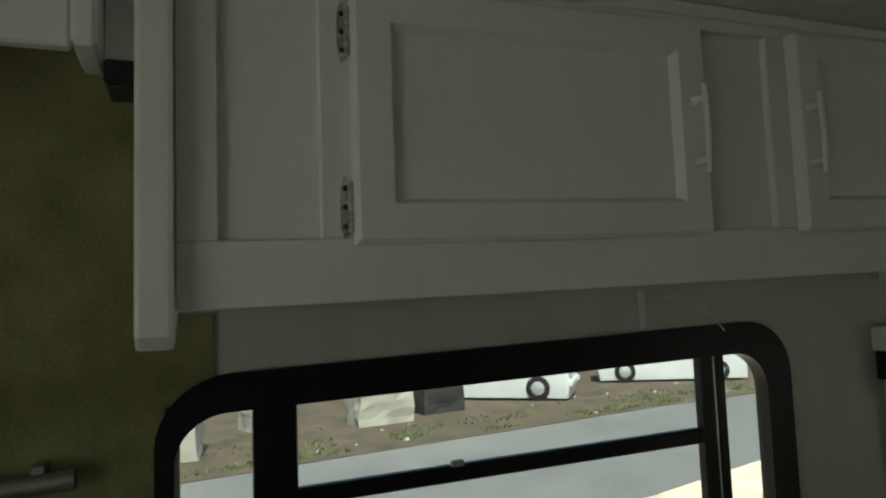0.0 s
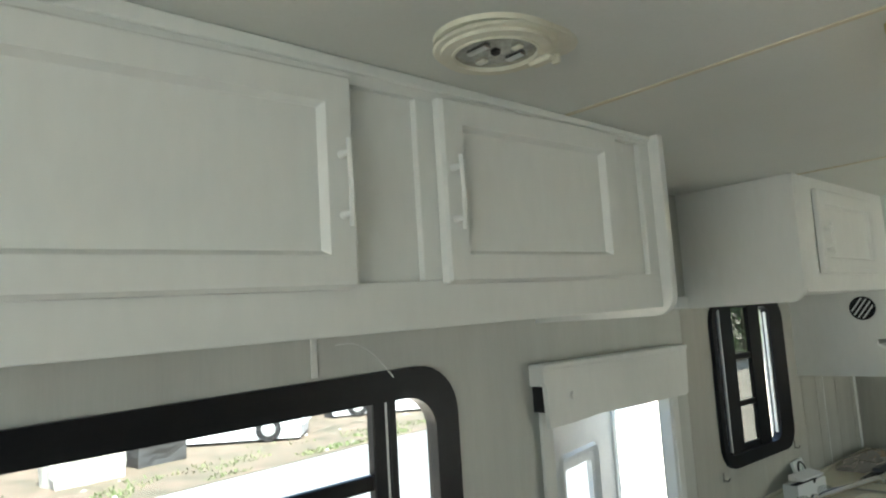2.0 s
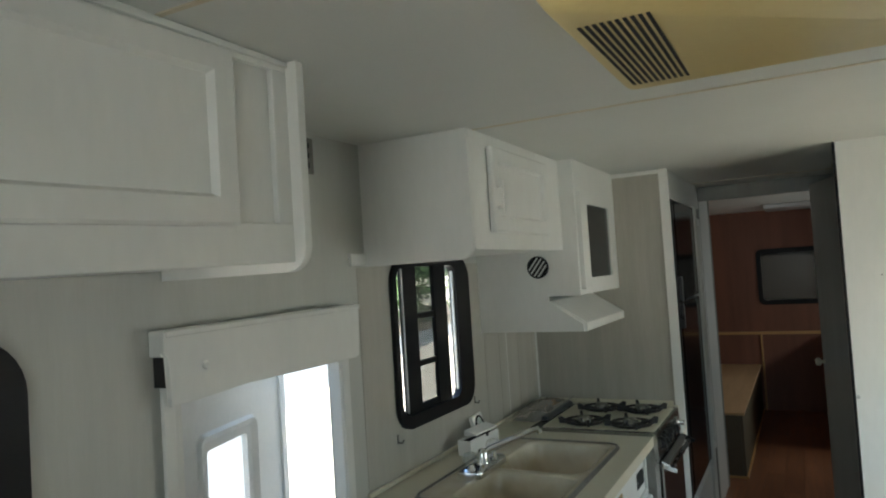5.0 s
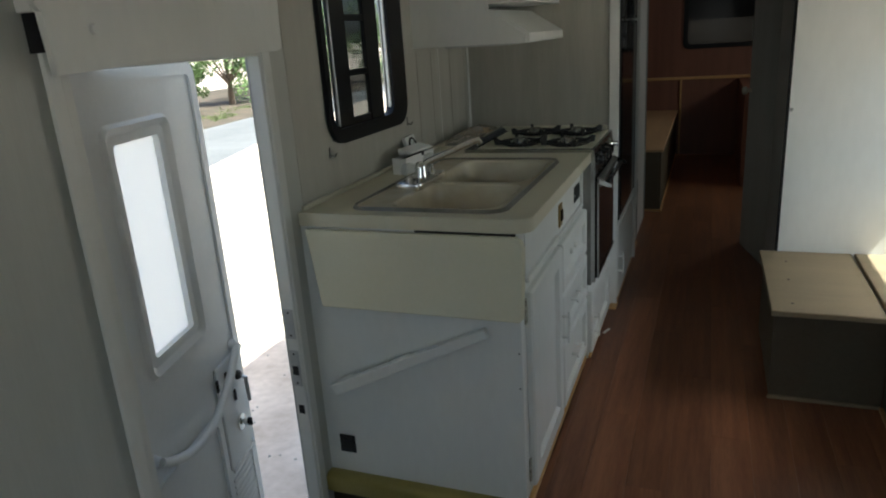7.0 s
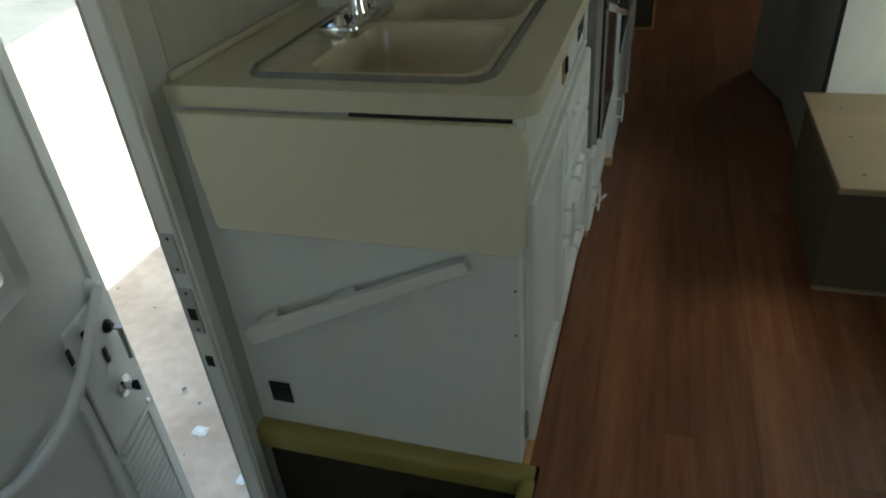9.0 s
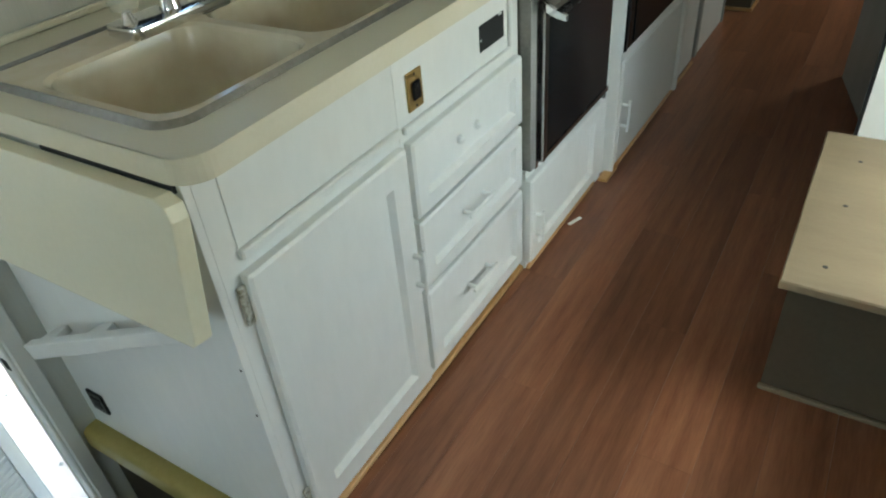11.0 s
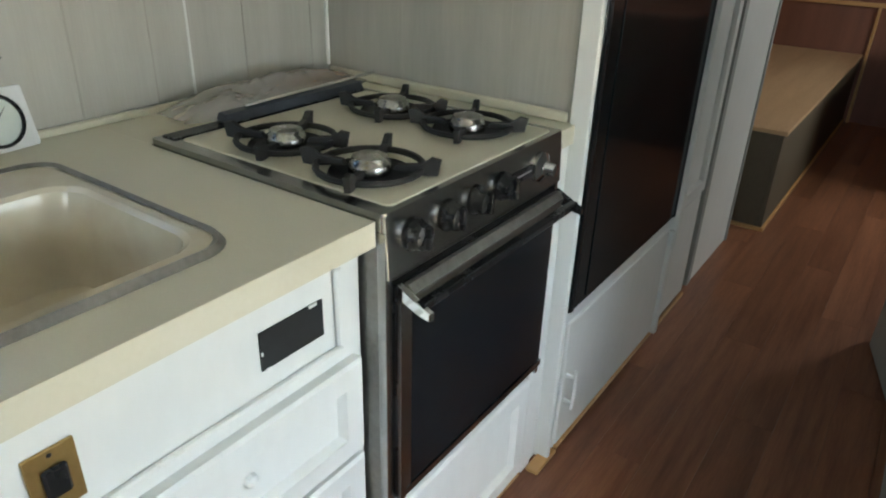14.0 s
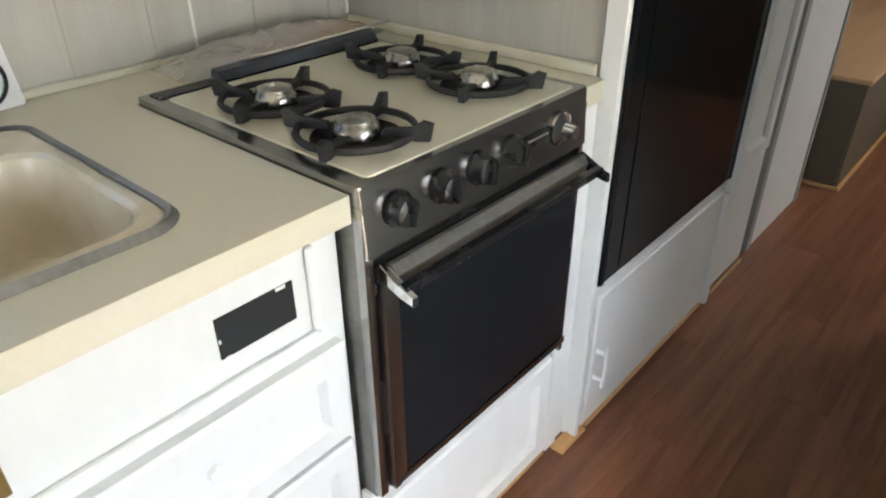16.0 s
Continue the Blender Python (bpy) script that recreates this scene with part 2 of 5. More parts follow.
def tube(bm, pts, r, n=8):
    """Round bar along a polyline."""
    pts = [Vector(p) for p in pts]
    rs = r if isinstance(r, (tuple, list)) else [r] * len(pts)
    rows = []
    for i, p in enumerate(pts):
        d = (pts[min(i + 1, len(pts) - 1)] - pts[max(i - 1, 0)]).normalized()
        side = d.orthogonal().normalized() if abs(d.z) > 0.95 else d.cross(Vector((0, 0, 1))).normalized()
        up = side.cross(d)
        rows.append([bm.verts.new(p + (side * math.cos(a) + up * math.sin(a)) * rs[i]) for a in (2 * math.pi * j / n for j in range(n))])
    for p, q in zip(rows, rows[1:]):
        for j in range(n):
            bm.faces.new((p[j], p[(j + 1) % n], q[(j + 1) % n], q[j]))
    bm.faces.new(rows[0][::-1])
    bm.faces.new(rows[-1])
    return bm


def lathe(bm, centre, profile, n=24, axis="z"):
    """Turned shape: profile of (radius, height) along the axis."""
    c = Vector(centre)
    rows = []
    for r, h in profile:
        row = []
        for j in range(n):
            a = 2 * math.pi * j / n
            u, v = r * math.cos(a), r * math.sin(a)
            row.append(bm.verts.new(c + Vector((h, u, v) if axis == "x" else (u, h, v) if axis == "y" else (u, v, h))))
        rows.append(row)
    for p, q in zip(rows, rows[1:]):
        for j in range(n):
            bm.faces.new((p[j], p[(j + 1) % n], q[(j + 1) % n], q[j]))
    bm.faces.new(rows[0])
    bm.faces.new(rows[-1])
    return bm


def finish(bm, mat, name, smooth=False):
    bmesh.ops.recalc_face_normals(bm, faces=bm.faces)
    me = bpy.data.meshes.new(name)
    bm.to_mesh(me)
    bm.free()
    me.materials.append(mat)
    if smooth:
        me.polygons.foreach_set("use_smooth", [True] * len(me.polygons))
        me.set_sharp_from_angle(angle=radians(38))
    return me


def thing(name, base, label, category, group="", kind=""):
    ob = new(name)
    ob.location = base
    ob.empty_display_size = 0.1
    ORG[ob] = Vector(base)
    return tagged(ob, label, category, group, kind)


def part(name, bm, mat, parent, label="", smooth=False, at=None):
    """A mesh under its thing or part; coordinates in bm are those of the world."""
    org = ORG[parent]
    own = Vector(at) if at else org
    bm.transform(Matrix.Translation(-own))
    ob = new(name, finish(bm, mat, name, smooth))
    ob.parent = parent
    ob.location = own - org
    ORG[ob] = own
    return tagged(ob, label) if label else ob


def solid(name, bm, mat, label="", category="", kind="", smooth=False, group=""):
    """A thing, or a piece of the setting, that is one mesh."""
    bm.verts.ensure_lookup_table()
    lo = Vector([min(v.co[i] for v in bm.verts) for i in range(3)])
    hi = Vector([max(v.co[i] for v in bm.verts) for i in range(3)])
    own = Vector(((lo.x + hi.x) / 2, (lo.y + hi.y) / 2, lo.z))
    bm.transform(Matrix.Translation(-own))
    ob = new(name, finish(bm, mat, name, smooth))
    ob.location = own
    ORG[ob] = own
    return tagged(ob, label, category, group, kind)



def sag(ob, slope):
    """Lets a thing's parts lean out of level: slope(z) metres of rise per metre along y from y_ref."""
    for c in ob.children_recursive:
        o = ORG[c]
        for v in c.data.vertices:
            y, z = v.co.y + o.y, v.co.z + o.z
            v.co.z += slope(y, z)
        c.data.update()


# ---- plan ----
W = -0.088         # inner face of the door-side wall
E = 2.30           # inner face of the other wall
CE = 2.11          # ceiling
Y0, Y1 = -3.7, 6.15


def wall_along(x0, x1, y0, y1, z0, z1, holes):
    """Wall along y with rectangular openings (ya, yb, za, zb)."""
    bm = bmesh.new()
    y = y0
    for ya, yb, za, zb in sorted(holes):
        box(bm, x0, y, z0, x1, ya, z1)
        if za > z0:
            box(bm, x0, ya, z0, x1, yb, za)
        if zb < z1:
            box(bm, x0, ya, zb, x1, yb, z1)
        y = yb
    box(bm, x0, y, z0, x1, y1, z1)
    return bm


def wall_across(y0, y1, x0, x1, z0, z1, holes):
    bm = bmesh.new()
    x = x0
    for xa, xb, za, zb in sorted(holes):
        box(bm, x, y0, z0, xa, y1, z1)
        if za > z0:
            box(bm, xa, y0, z0, xb, y1, za)
        if zb < z1:
            box(bm, xa, y0, zb, xb, y1, z1)
        x = xb
    box(bm, x, y0, z0, x1, y1, z1)
    return bm


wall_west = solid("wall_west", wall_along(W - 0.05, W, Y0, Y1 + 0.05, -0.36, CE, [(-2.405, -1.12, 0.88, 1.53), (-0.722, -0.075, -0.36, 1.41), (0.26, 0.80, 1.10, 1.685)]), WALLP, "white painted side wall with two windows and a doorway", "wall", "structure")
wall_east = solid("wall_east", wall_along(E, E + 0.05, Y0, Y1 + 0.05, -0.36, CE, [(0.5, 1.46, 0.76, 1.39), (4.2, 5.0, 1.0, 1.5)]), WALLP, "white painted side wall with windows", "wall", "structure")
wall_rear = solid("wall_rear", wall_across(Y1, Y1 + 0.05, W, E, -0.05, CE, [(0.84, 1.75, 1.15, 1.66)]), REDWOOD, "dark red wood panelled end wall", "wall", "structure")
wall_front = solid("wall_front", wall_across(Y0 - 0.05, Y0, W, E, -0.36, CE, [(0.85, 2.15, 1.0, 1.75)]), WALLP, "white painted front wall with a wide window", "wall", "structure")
ceiling = solid("ceiling", boxes((W - 0.05, Y0 - 0.05, CE, E + 0.05, Y1 + 0.05, CE + 0.05)), CEIL, "white ceiling panel with yellowed sealed seams", "ceiling", "structure")
# floor: one piece round the step well
floor = solid("floor", boxes((W, 0.0, -0.06, E, Y1, -0.006), (0.63, Y0, -0.06, E, 0.0, -0.006), (W, Y0, -0.06, 0.63, -0.70, -0.006)), UNDER, "reddish brown laminate plank floor", "floor", "structure")

# ---- step well at the door ----
step_well = thing("step_well", (0.24, -0.35, -0.36), "dark carpeted step well inside the doorway with mustard nosing", "steps", kind="structure")
part("riser", boxes((W, -0.004, -0.36, 0.63, 0.010, -0.055), (0.62, -0.70, -0.36, 0.635, -0.004, -0.055), (W, -0.715, -0.36, 0.63, -0.70, -0.06)), STEPCARPET, step_well)
part("tread", boxes((W - 0.05, -0.70, -0.37, 0.63, 0.0, -0.33), (0.30, -0.70, -0.33, 0.62, -0.004, -0.17), bev=0.004), STEPCARPET, step_well)
bm = bmesh.new()
prism(bm, rrect(-0.040, -0.058, 0.004, 0.010, (0.008, 0.002, 0.002, 0.02), 4), "x", W + 0.002, 0.64)
part("nosing", bm, NOSING, step_well, "mustard vinyl nosing", True)
bm = bmesh.new()
prism(bm, rrect(0.606, -0.058, 0.645, 0.010, (0.008, 0.002, 0.002, 0.02), 4), "y", -0.70, -0.041)
part("nosing", bm, NOSING, step_well, "mustard vinyl nosing", True)


# ---- windows ----
def bar(bm, y0, y1, z0, z1, x0, x1):
    return box(bm, x0, y0, z0, x1, y1, z1, bev=0.003)


window_1 = thing("window_1", (W, -1.78, 0.85), "wide black-framed window with rounded corners and sliding panes", "window", kind="structure")
part("window_frame", ring(bmesh.new(), rrect(-2.444, 0.83, -1.088, 1.592, 0.12, 8), rrect(-2.414, 0.90, -1.160, 1.523, 0.085, 8), "x", W - 0.020, W + 0.018), BLACK, window_1, smooth=True)
part("mullion", bar(bmesh.new(), -2.288, -2.213, 0.89, 1.53, W - 0.016, W + 0.010), BLACK, window_1)
part("mullion", bar(bmesh.new(), -1.338, -1.302, 0.89, 1.53, W - 0.016, W + 0.010), BLACK, window_1)
part("mullion", bar(bmesh.new(), -1.290, -1.268, 0.89, 1.53, W - 0.016, W + 0.006), BLACK, window_1)
part("mullion", bar(bmesh.new(), -1.302, -1.290, 0.89, 1.53, W - 0.014, W + 0.002), ALU, window_1, "thin aluminium channel")
part("glazing_bar", bar(bmesh.new(), -2.213, -1.338, 1.335, 1.368, W - 0.014, W + 0.006), BLACK, window_1)
part("latch", boxes((W + 0.004, -1.93, 1.366, W + 0.014, -1.905, 1.379), bev=0.002), ALU, window_1)
for a, b, c, d in ((-2.43, -2.28, 0.89, 1.53), (-2.22, -1.33, 1.36, 1.53), (-2.22, -1.33, 0.89, 1.34), (-1.272, -1.155, 0.89, 1.53)):
    p = part("pane", boxes((W - 0.010, a, c, W - 0.006, b, d)), GLASS, window_1)
    p.visible_shadow = False

sag(window_1, lambda y, z: (y + 1.10) * 0.034 * max(0.0, (z - 0.93) / 0.62))

window_2 = thing("window_2", (W, 0.55, 1.08), "small black-framed kitchen window with rounded corners", "window", kind="structure")
part("window_frame", ring(bmesh.new(), rrect(0.230, 1.085, 0.865, 1.715, 0.09, 8), rrect(0.258, 1.135, 0.735, 1.685, 0.05, 8), "x", W - 0.014, W + 0.018), BLACK, window_2, smooth=True)
for a, b in ((0.312, 0.420), (0.558, 0.668)):
    part("mullion", bar(bmesh.new(), a, b, 1.13, 1.69, W - 0.012, W + 0.006), BLACK, window_2)
for c in (1.482, 1.300):
    part("glazing_bar", bar(bmesh.new(), 0.415, 0.562, c, c + 0.022, W - 0.010, W + 0.003), BLACK, window_2)
part("sill_rail", bar(bmesh.new(), 0.415, 0.562, 1.128, 1.160, W - 0.010, W + 0.003), BLACK, window_2)
for a, b in ((0.312, 0.318), (0.728, 0.734)):
    part("channel", bar(bmesh.new(), a, b, 1.14, 1.68, W - 0.006, W + 0.008), ALU, window_2, "thin aluminium channel")
for k, (a, b) in enumerate(((0.255, 0.315), (0.415, 0.562), (0.664, 0.740))):
    p = part("pane", boxes((W - 0.008, a, 1.13, W - 0.005, b, 1.69)), SMOKED if k == 1 else GLASS, window_2)
    p.visible_shadow = False
for k, (a, b, c, d) in enumerate(((0.5, 1.46, 0.76, 1.39), (4.2, 5.0, 1.0, 1.5))):
    w = thing("window_%d" % (k + 3), (E, (a + b) / 2, c), "black-framed side window", "window", kind="structure")
    part("window_frame", ring(bmesh.new(), rrect(a - 0.03, c - 0.03, b + 0.03, d + 0.03, 0.1, 6), rrect(a + 0.03, c + 0.03, b - 0.03, d - 0.03, 0.06, 6), "x", E - 0.02, E + 0.055), BLACK, w, smooth=True)
    # Unseen bedroom pane casts shadow on purpose, to keep direct sun out.
    p = part("pane", boxes((E + 0.03, a + 0.02, c + 0.02, E + 0.034, b - 0.02, d - 0.02)), GLASS if k == 0 else DIMPANE, w)
    p.visible_shadow = k > 0
window_5 = thing("window_5", (1.3, Y1, 1.12), "dark-framed window in the end wall", "window", kind="structure")
part("window_frame", ring(bmesh.new(), rrect(0.80, 1.11, 1.79, 1.70, 0.06, 6), rrect(0.845, 1.155, 1.745, 1.655, 0.04, 6), "y", Y1 - 0.02, Y1 + 0.055), BLACK, window_5, smooth=True)
p = part("pane", boxes((0.84, Y1 + 0.02, 1.15, 1.75, Y1 + 0.024, 1.66)), DIMPANE, window_5)
p.visible_shadow = False
# Out of view; its size and place are chosen for the fill lamp.
window_6 = thing("window_6", (1.5, Y0, 1.0), "wide front window out of view, added as a light opening", "window", kind="structure")
part("window_frame", ring(bmesh.new(), rrect(0.82, 0.97, 2.18, 1.78, 0.1, 6), rrect(0.88, 1.03, 2.12, 1.72, 0.06, 6), "y", Y0 - 0.055, Y0 + 0.02), BLACK, window_6, smooth=True)

# ---- entry door, ajar ----
door_frame = thing("door_frame", (W, -0.40, -0.36), "white metal frame of the entry doorway with steel strike plates", "door frame", kind="structure")
part("jamb", boxes((W - 0.042, -0.094, -0.36, W + 0.004, -0.078, 1.410), (W - 0.004, -0.086, -0.36, W + 0.010, -0.048, 1.410), bev=0.003), WHITE, door_frame)
part("jamb", boxes((W - 0.075, -0.742, -0.36, W + 0.004, -0.718, 1.410), (W - 0.004, -0.772, -0.36, W + 0.010, -0.730, 1.410), bev=0.003), WHITE, door_frame)
part("head", boxes((W - 0.075, -0.742, 1.392, W + 0.004, -0.078, 1.414), bev=0.003), WHITE, door_frame)
part("seal", boxes((W - 0.041, -0.0965, -0.34, W - 0.036, -0.0945, 1.39)), ALU, door_frame, "grey rubber door seal")
for za, zb in ((0.375, 0.500), (0.540, 0.640)):
    plate = part("strike_plate", boxes((W - 0.034, -0.098, za, W - 0.002, -0.0942, zb), bev=0.0015), ALU, door_frame)
    for z in (za + 0.012, zb - 0.012):
        part("screw", lathe(bmesh.new(), (W - 0.018, -0.098, z), [(0.004, 0), (0.003, -0.0015)], 8, "y"), IRON, plate)
part("strike_hole", boxes((W - 0.028, -0.0995, 0.415, W - 0.008, -0.0978, 0.446)), DARKHOLE, door_frame)
part("strike_hole", boxes((W - 0.028, -0.0960, 0.275, W - 0.008, -0.0938, 0.305)), DARKHOLE, door_frame)

HY = -0.722
HINGE = Vector((W - 0.050, HY, -0.33))
entry_door = thing("door_1", HINGE, "white moulded entry door standing ajar, with a frosted pane", "door", kind="structure")
# built shut along +y from the hinge, then swung outward
dw, XI = 0.605, W - 0.050
bm = ring(bmesh.new(), rrect(HY, -0.33, HY + dw, 1.385, 0.03, 4), rrect(HY + 0.165, 0.690, HY + 0.372, 1.222, 0.012, 4), "x", XI - 0.030, XI)
part("door_leaf", bm, DOORM, entry_door)
part("edge_frame", ring(bmesh.new(), rrect(HY - 0.005, -0.335, HY + dw + 0.005, 1.390, 0.035, 4), rrect(HY + 0.027, -0.300, HY + dw - 0.027, 1.358, 0.02, 4), "x", XI - 0.034, XI + 0.007), DOORM, entry_door)
part("edge_strip", boxes((XI - 0.036, HY + dw + 0.0055, -0.32, XI + 0.004, HY + dw + 0.009, 1.37)), ALU, entry_door, "aluminium closing edge")
# sloping surround of the pane
bm = bmesh.new()
o_, i_ = rrect(HY + 0.118, 0.640, HY + 0.428, 1.272, 0.03, 4), rrect(HY + 0.163, 0.688, HY + 0.374, 1.224, 0.012, 4)
m_ = rrect(HY + 0.128, 0.650, HY + 0.418, 1.262, 0.026, 4)
lay = [[bm.verts.new((x, u, v)) for u, v in pts] for pts, x in ((o_, XI - 0.001), (m_, XI + 0.010), (i_, XI - 0.012), (i_, XI - 0.022))]
for q, r in zip(lay, lay[1:]):
    for k in range(len(q)):
        j = (k + 1) % len(q)
        bm.faces.new((q[k], q[j], r[j], r[k]))
part("pane_frame", bm, DOORM, entry_door, smooth=True)
part("pane", boxes((XI - 0.022, HY + 0.160, 0.685, XI - 0.016, HY + 0.377, 1.227)), FROST, entry_door, "frosted white pane")
bm = bmesh.new()
tube(bm, [(XI + 0.022 + 0.016 * math.sin(math.pi * s), HY + 0.060 + 0.505 * s, 0.462 + 0.075 * s - 0.085 * math.sin(math.pi * s ** 0.85)) for s in [i / 18 for i in range(19)]], 0.013, 10)
part("grab_rail", bm, DOORM, entry_door, "white curved grab rail", True)
for s in (0.06, 0.565):
    part("rail_mount", tube(bmesh.new(), [(XI - 0.002, HY + s, 0.462 + 0.15 * (s - 0.06)), (XI + 0.024, HY + s, 0.462 + 0.15 * (s - 0.06))], [0.020, 0.013], 10), DOORM, entry_door, smooth=True)
part("lock_plate", boxes((XI + 0.0005, HY + 0.425, 0.175, XI + 0.010, HY + 0.592, 0.520), bev=0.003), DOORM, entry_door)
part("plate_lip", boxes((XI + 0.010, HY + 0.425, 0.168, XI + 0.015, HY + 0.592, 0.180), bev=0.002), ALU, entry_door)
part("lower_panel", ring(bmesh.new(), rrect(HY + 0.040, -0.28, HY + 0.410, 0.395, 0.04, 4), rrect(HY + 0.062, -0.255, HY + 0.388, 0.372, 0.03, 4), "x", XI + 0.0005, XI + 0.010), DOORM, entry_door)
for k in range(18):
    z = -0.255 + k * 0.0225
    part("rib", boxes((XI + 0.0005, HY + 0.432, z, XI + 0.005, HY + 0.575, z + 0.012), bev=0.002), DOORM, entry_door)
for s, z in ((0.415, 0.474), (0.476, 0.470), (0.515, 0.392)):
    part("latch_slot", boxes((XI + 0.010, HY + s - 0.007, z - 0.020, XI + 0.016, HY + s + 0.007, z + 0.020), bev=0.003), KNOB, entry_door)
part("lever", tube(bmesh.new(), [(XI + 0.010, HY + 0.560, 0.432), (XI + 0.034, HY + 0.560, 0.430), (XI + 0.038, HY + 0.556, 0.350)], 0.007), ALU, entry_door, smooth=True)
part("lever_base", lathe(bmesh.new(), (XI + 0.010, HY + 0.555, 0.440), [(0.016, 0), (0.015, 0.008), (0.008, 0.014)], 14, "x"), KNOB, entry_door, smooth=True)
bm = bmesh.new()
lathe(bm, (XI + 0.010, HY + 0.528, 0.290), [(0.026, 0), (0.026, 0.006), (0.011, 0.010), (0.010, 0.024), (0.004, 0.026)], 18, "x")
bolt = part("deadbolt", bm, CHROME, entry_door, smooth=True)
part("thumb_turn", boxes((XI + 0.034, HY + 0.524, 0.276, XI + 0.048, HY + 0.532, 0.304), bev=0.002), KNOB, bolt)
part("corner_screw", lathe(bmesh.new(), (XI + 0.010, HY + 0.583, 0.187), [(0.006, 0), (0.004, 0.004)], 10, "x"), CHROME, entry_door)
entry_door.rotation_euler = (0, 0, radians(14.5))

# pelmet box over the door
PX = W + 0.058
pelmet = thing("pelmet", (W, -0.42, 1.385), "white painted pelmet box over the entry door", "pelmet")
bm = bmesh.new()
prism(bm, [(-0.806, 1.556), (-0.046, 1.566), (-0.058, 1.408), (-0.080, 1.402), (-0.560, 1.402), (-0.700, 1.392), (-0.792, 1.388), (-0.794, 1.500), (-0.808, 1.512)], "x", PX - 0.016, PX, bev=0.003)
part("front_board", bm, WHITE, pelmet)
part("end_board", boxes((W + 0.001, -0.802, 1.500, PX - 0.016, -0.789, 1.548), bev=0.002), WHITE, pelmet)
part("end_slot", boxes((W + 0.002, -0.792, 1.43, PX - 0.018, -0.786, 1.50)), DARKHOLE, pelmet, "dark slot for the blind")
part("end_board", boxes((W + 0.001, -0.070, 1.404, PX - 0.016, -0.058, 1.552), bev=0.002), WHITE, pelmet)
bm = boxes((W + 0.001, -0.803, 1.543, PX + 0.003, -0.044, 1.559), bev=0.003)
for v in bm.verts:
    v.co.z += (v.co.y + 0.818) * 0.013
part("top_board", bm, WHITE, pelmet)
part("fixing", lathe(bmesh.new(), (PX, -0.690, 1.468), [(0.012, 0), (0.008, 0.006)], 10, "x"), WHITE, pelmet)
part("side_casing", boxes((W + 0.011, -0.788, -0.02, W + 0.022, -0.752, 1.44), bev=0.004), WHITE, pelmet)


# ---- cabinetry ----
def framed_door(parent, y0, y1, z0, z1, x, thick=0.021, stile=0.05, mat=WHITE, name="door"):
    """Door with a proud frame, a sloping moulding and a sunk panel; x: its back."""
    o = rrect(y0, z0, y1, z1, 0.004, 2)
    e = rrect(y0 + 0.006, z0 + 0.006, y1 - 0.006, z1 - 0.006, 0.003, 2)
    i = rrect(y0 + stile, z0 + stile, y1 - stile, z1 - stile, 0.002, 2)
    bm = bmesh.new()
    lay = [[bm.verts.new((a, u, v)) for u, v in pts] for pts, a in ((i, x), (o, x), (o, x + thick - 0.005), (e, x + thick), (i, x + thick))]
    for p, q in zip(lay, lay[1:] + lay[:1]):
        for k in range(len(p)):
            j = (k + 1) % len(p)
            bm.faces.new((p[k], p[j], q[j], q[k]))
    d = part(name, bm, mat, parent)
    bm = bmesh.new()
    i2 = rrect(y0 + stile + 0.008, z0 + stile + 0.008, y1 - stile - 0.008, z1 - stile - 0.008, 0.002, 2)
    a = [bm.verts.new((x + thick - 0.001, u, v)) for u, v in i]
    b = [bm.verts.new((x + thick * 0.30, u, v)) for u, v in i2]
    for k in range(len(a)):
        j = (k + 1) % len(a)
        bm.faces.new((a[k], a[j], b[j], b[k]))
    bm.faces.new(b)
    part("panel", bm, mat, d)
    return d


def pull(parent, y, z0, z1, x, mat=WHITE, across=False, r=0.0045):
    """Slim bar pull on two posts."""
    bm = bmesh.new()
    if across:
        tube(bm, [(x + 0.026, z0, y), (x + 0.028, (z0 + z1) / 2, y), (x + 0.026, z1, y)], r)
        for q in (z0 + 0.018, z1 - 0.018):
            tube(bm, [(x - 0.001, q, y), (x + 0.026, q, y)], [0.006, 0.004])
    else:
        tube(bm, [(x + 0.026, y, z0), (x + 0.029, y, (z0 + z1) / 2), (x + 0.026, y, z1)], r)
        for q in (z0 + 0.02, z1 - 0.02):
            tube(bm, [(x - 0.001, y, q), (x + 0.026, y, q)], [0.007, 0.004])
    return part("handle", bm, mat, parent, smooth=True)


def hinge(parent, y, z, x, h=0.066, mat=CHIPPED):
    bm = bmesh.new()
    prism(bm, [(y - 0.012, z - h * 0.3), (y - 0.007, z - h * 0.5), (y, z - h * 0.42), (y, z + h * 0.42), (y - 0.007, z + h * 0.5), (y - 0.012, z + h * 0.3)], "x", x, x + 0.003)
    tube(bm, [(x + 0.006, y, z - h * 0.4), (x + 0.006, y, z + h * 0.4)], 0.004)
    hg = part("hinge", bm, mat, parent)
    for q in (-0.3, 0.0, 0.3):
        part("screw", lathe(bmesh.new(), (x + 0.003, y - 0.006, z + q * h), [(0.0042, 0), (0.003, 0.002)], 6, "x"), IRON, hg)
    return hg


C = 0.315
overhead_cabinet = thing("overhead_cabinet", (0.1, -1.6, 1.648), "long white painted overhead cabinet above the wide window", "cabinet")
part("body", boxes((W + 0.001, -2.404, 1.656, C - 0.014, -0.757, CE - 0.001)), WHITE, overhead_cabinet)
for n, r in (("rail", (C - 0.014, -2.404, 1.652, C, -0.752, 1.732)), ("rail", (C - 0.014, -2.404, 2.050, C, -0.752, CE - 0.001))):
    part(n, boxes(r, bev=0.0015), WHITE, overhead_cabinet)
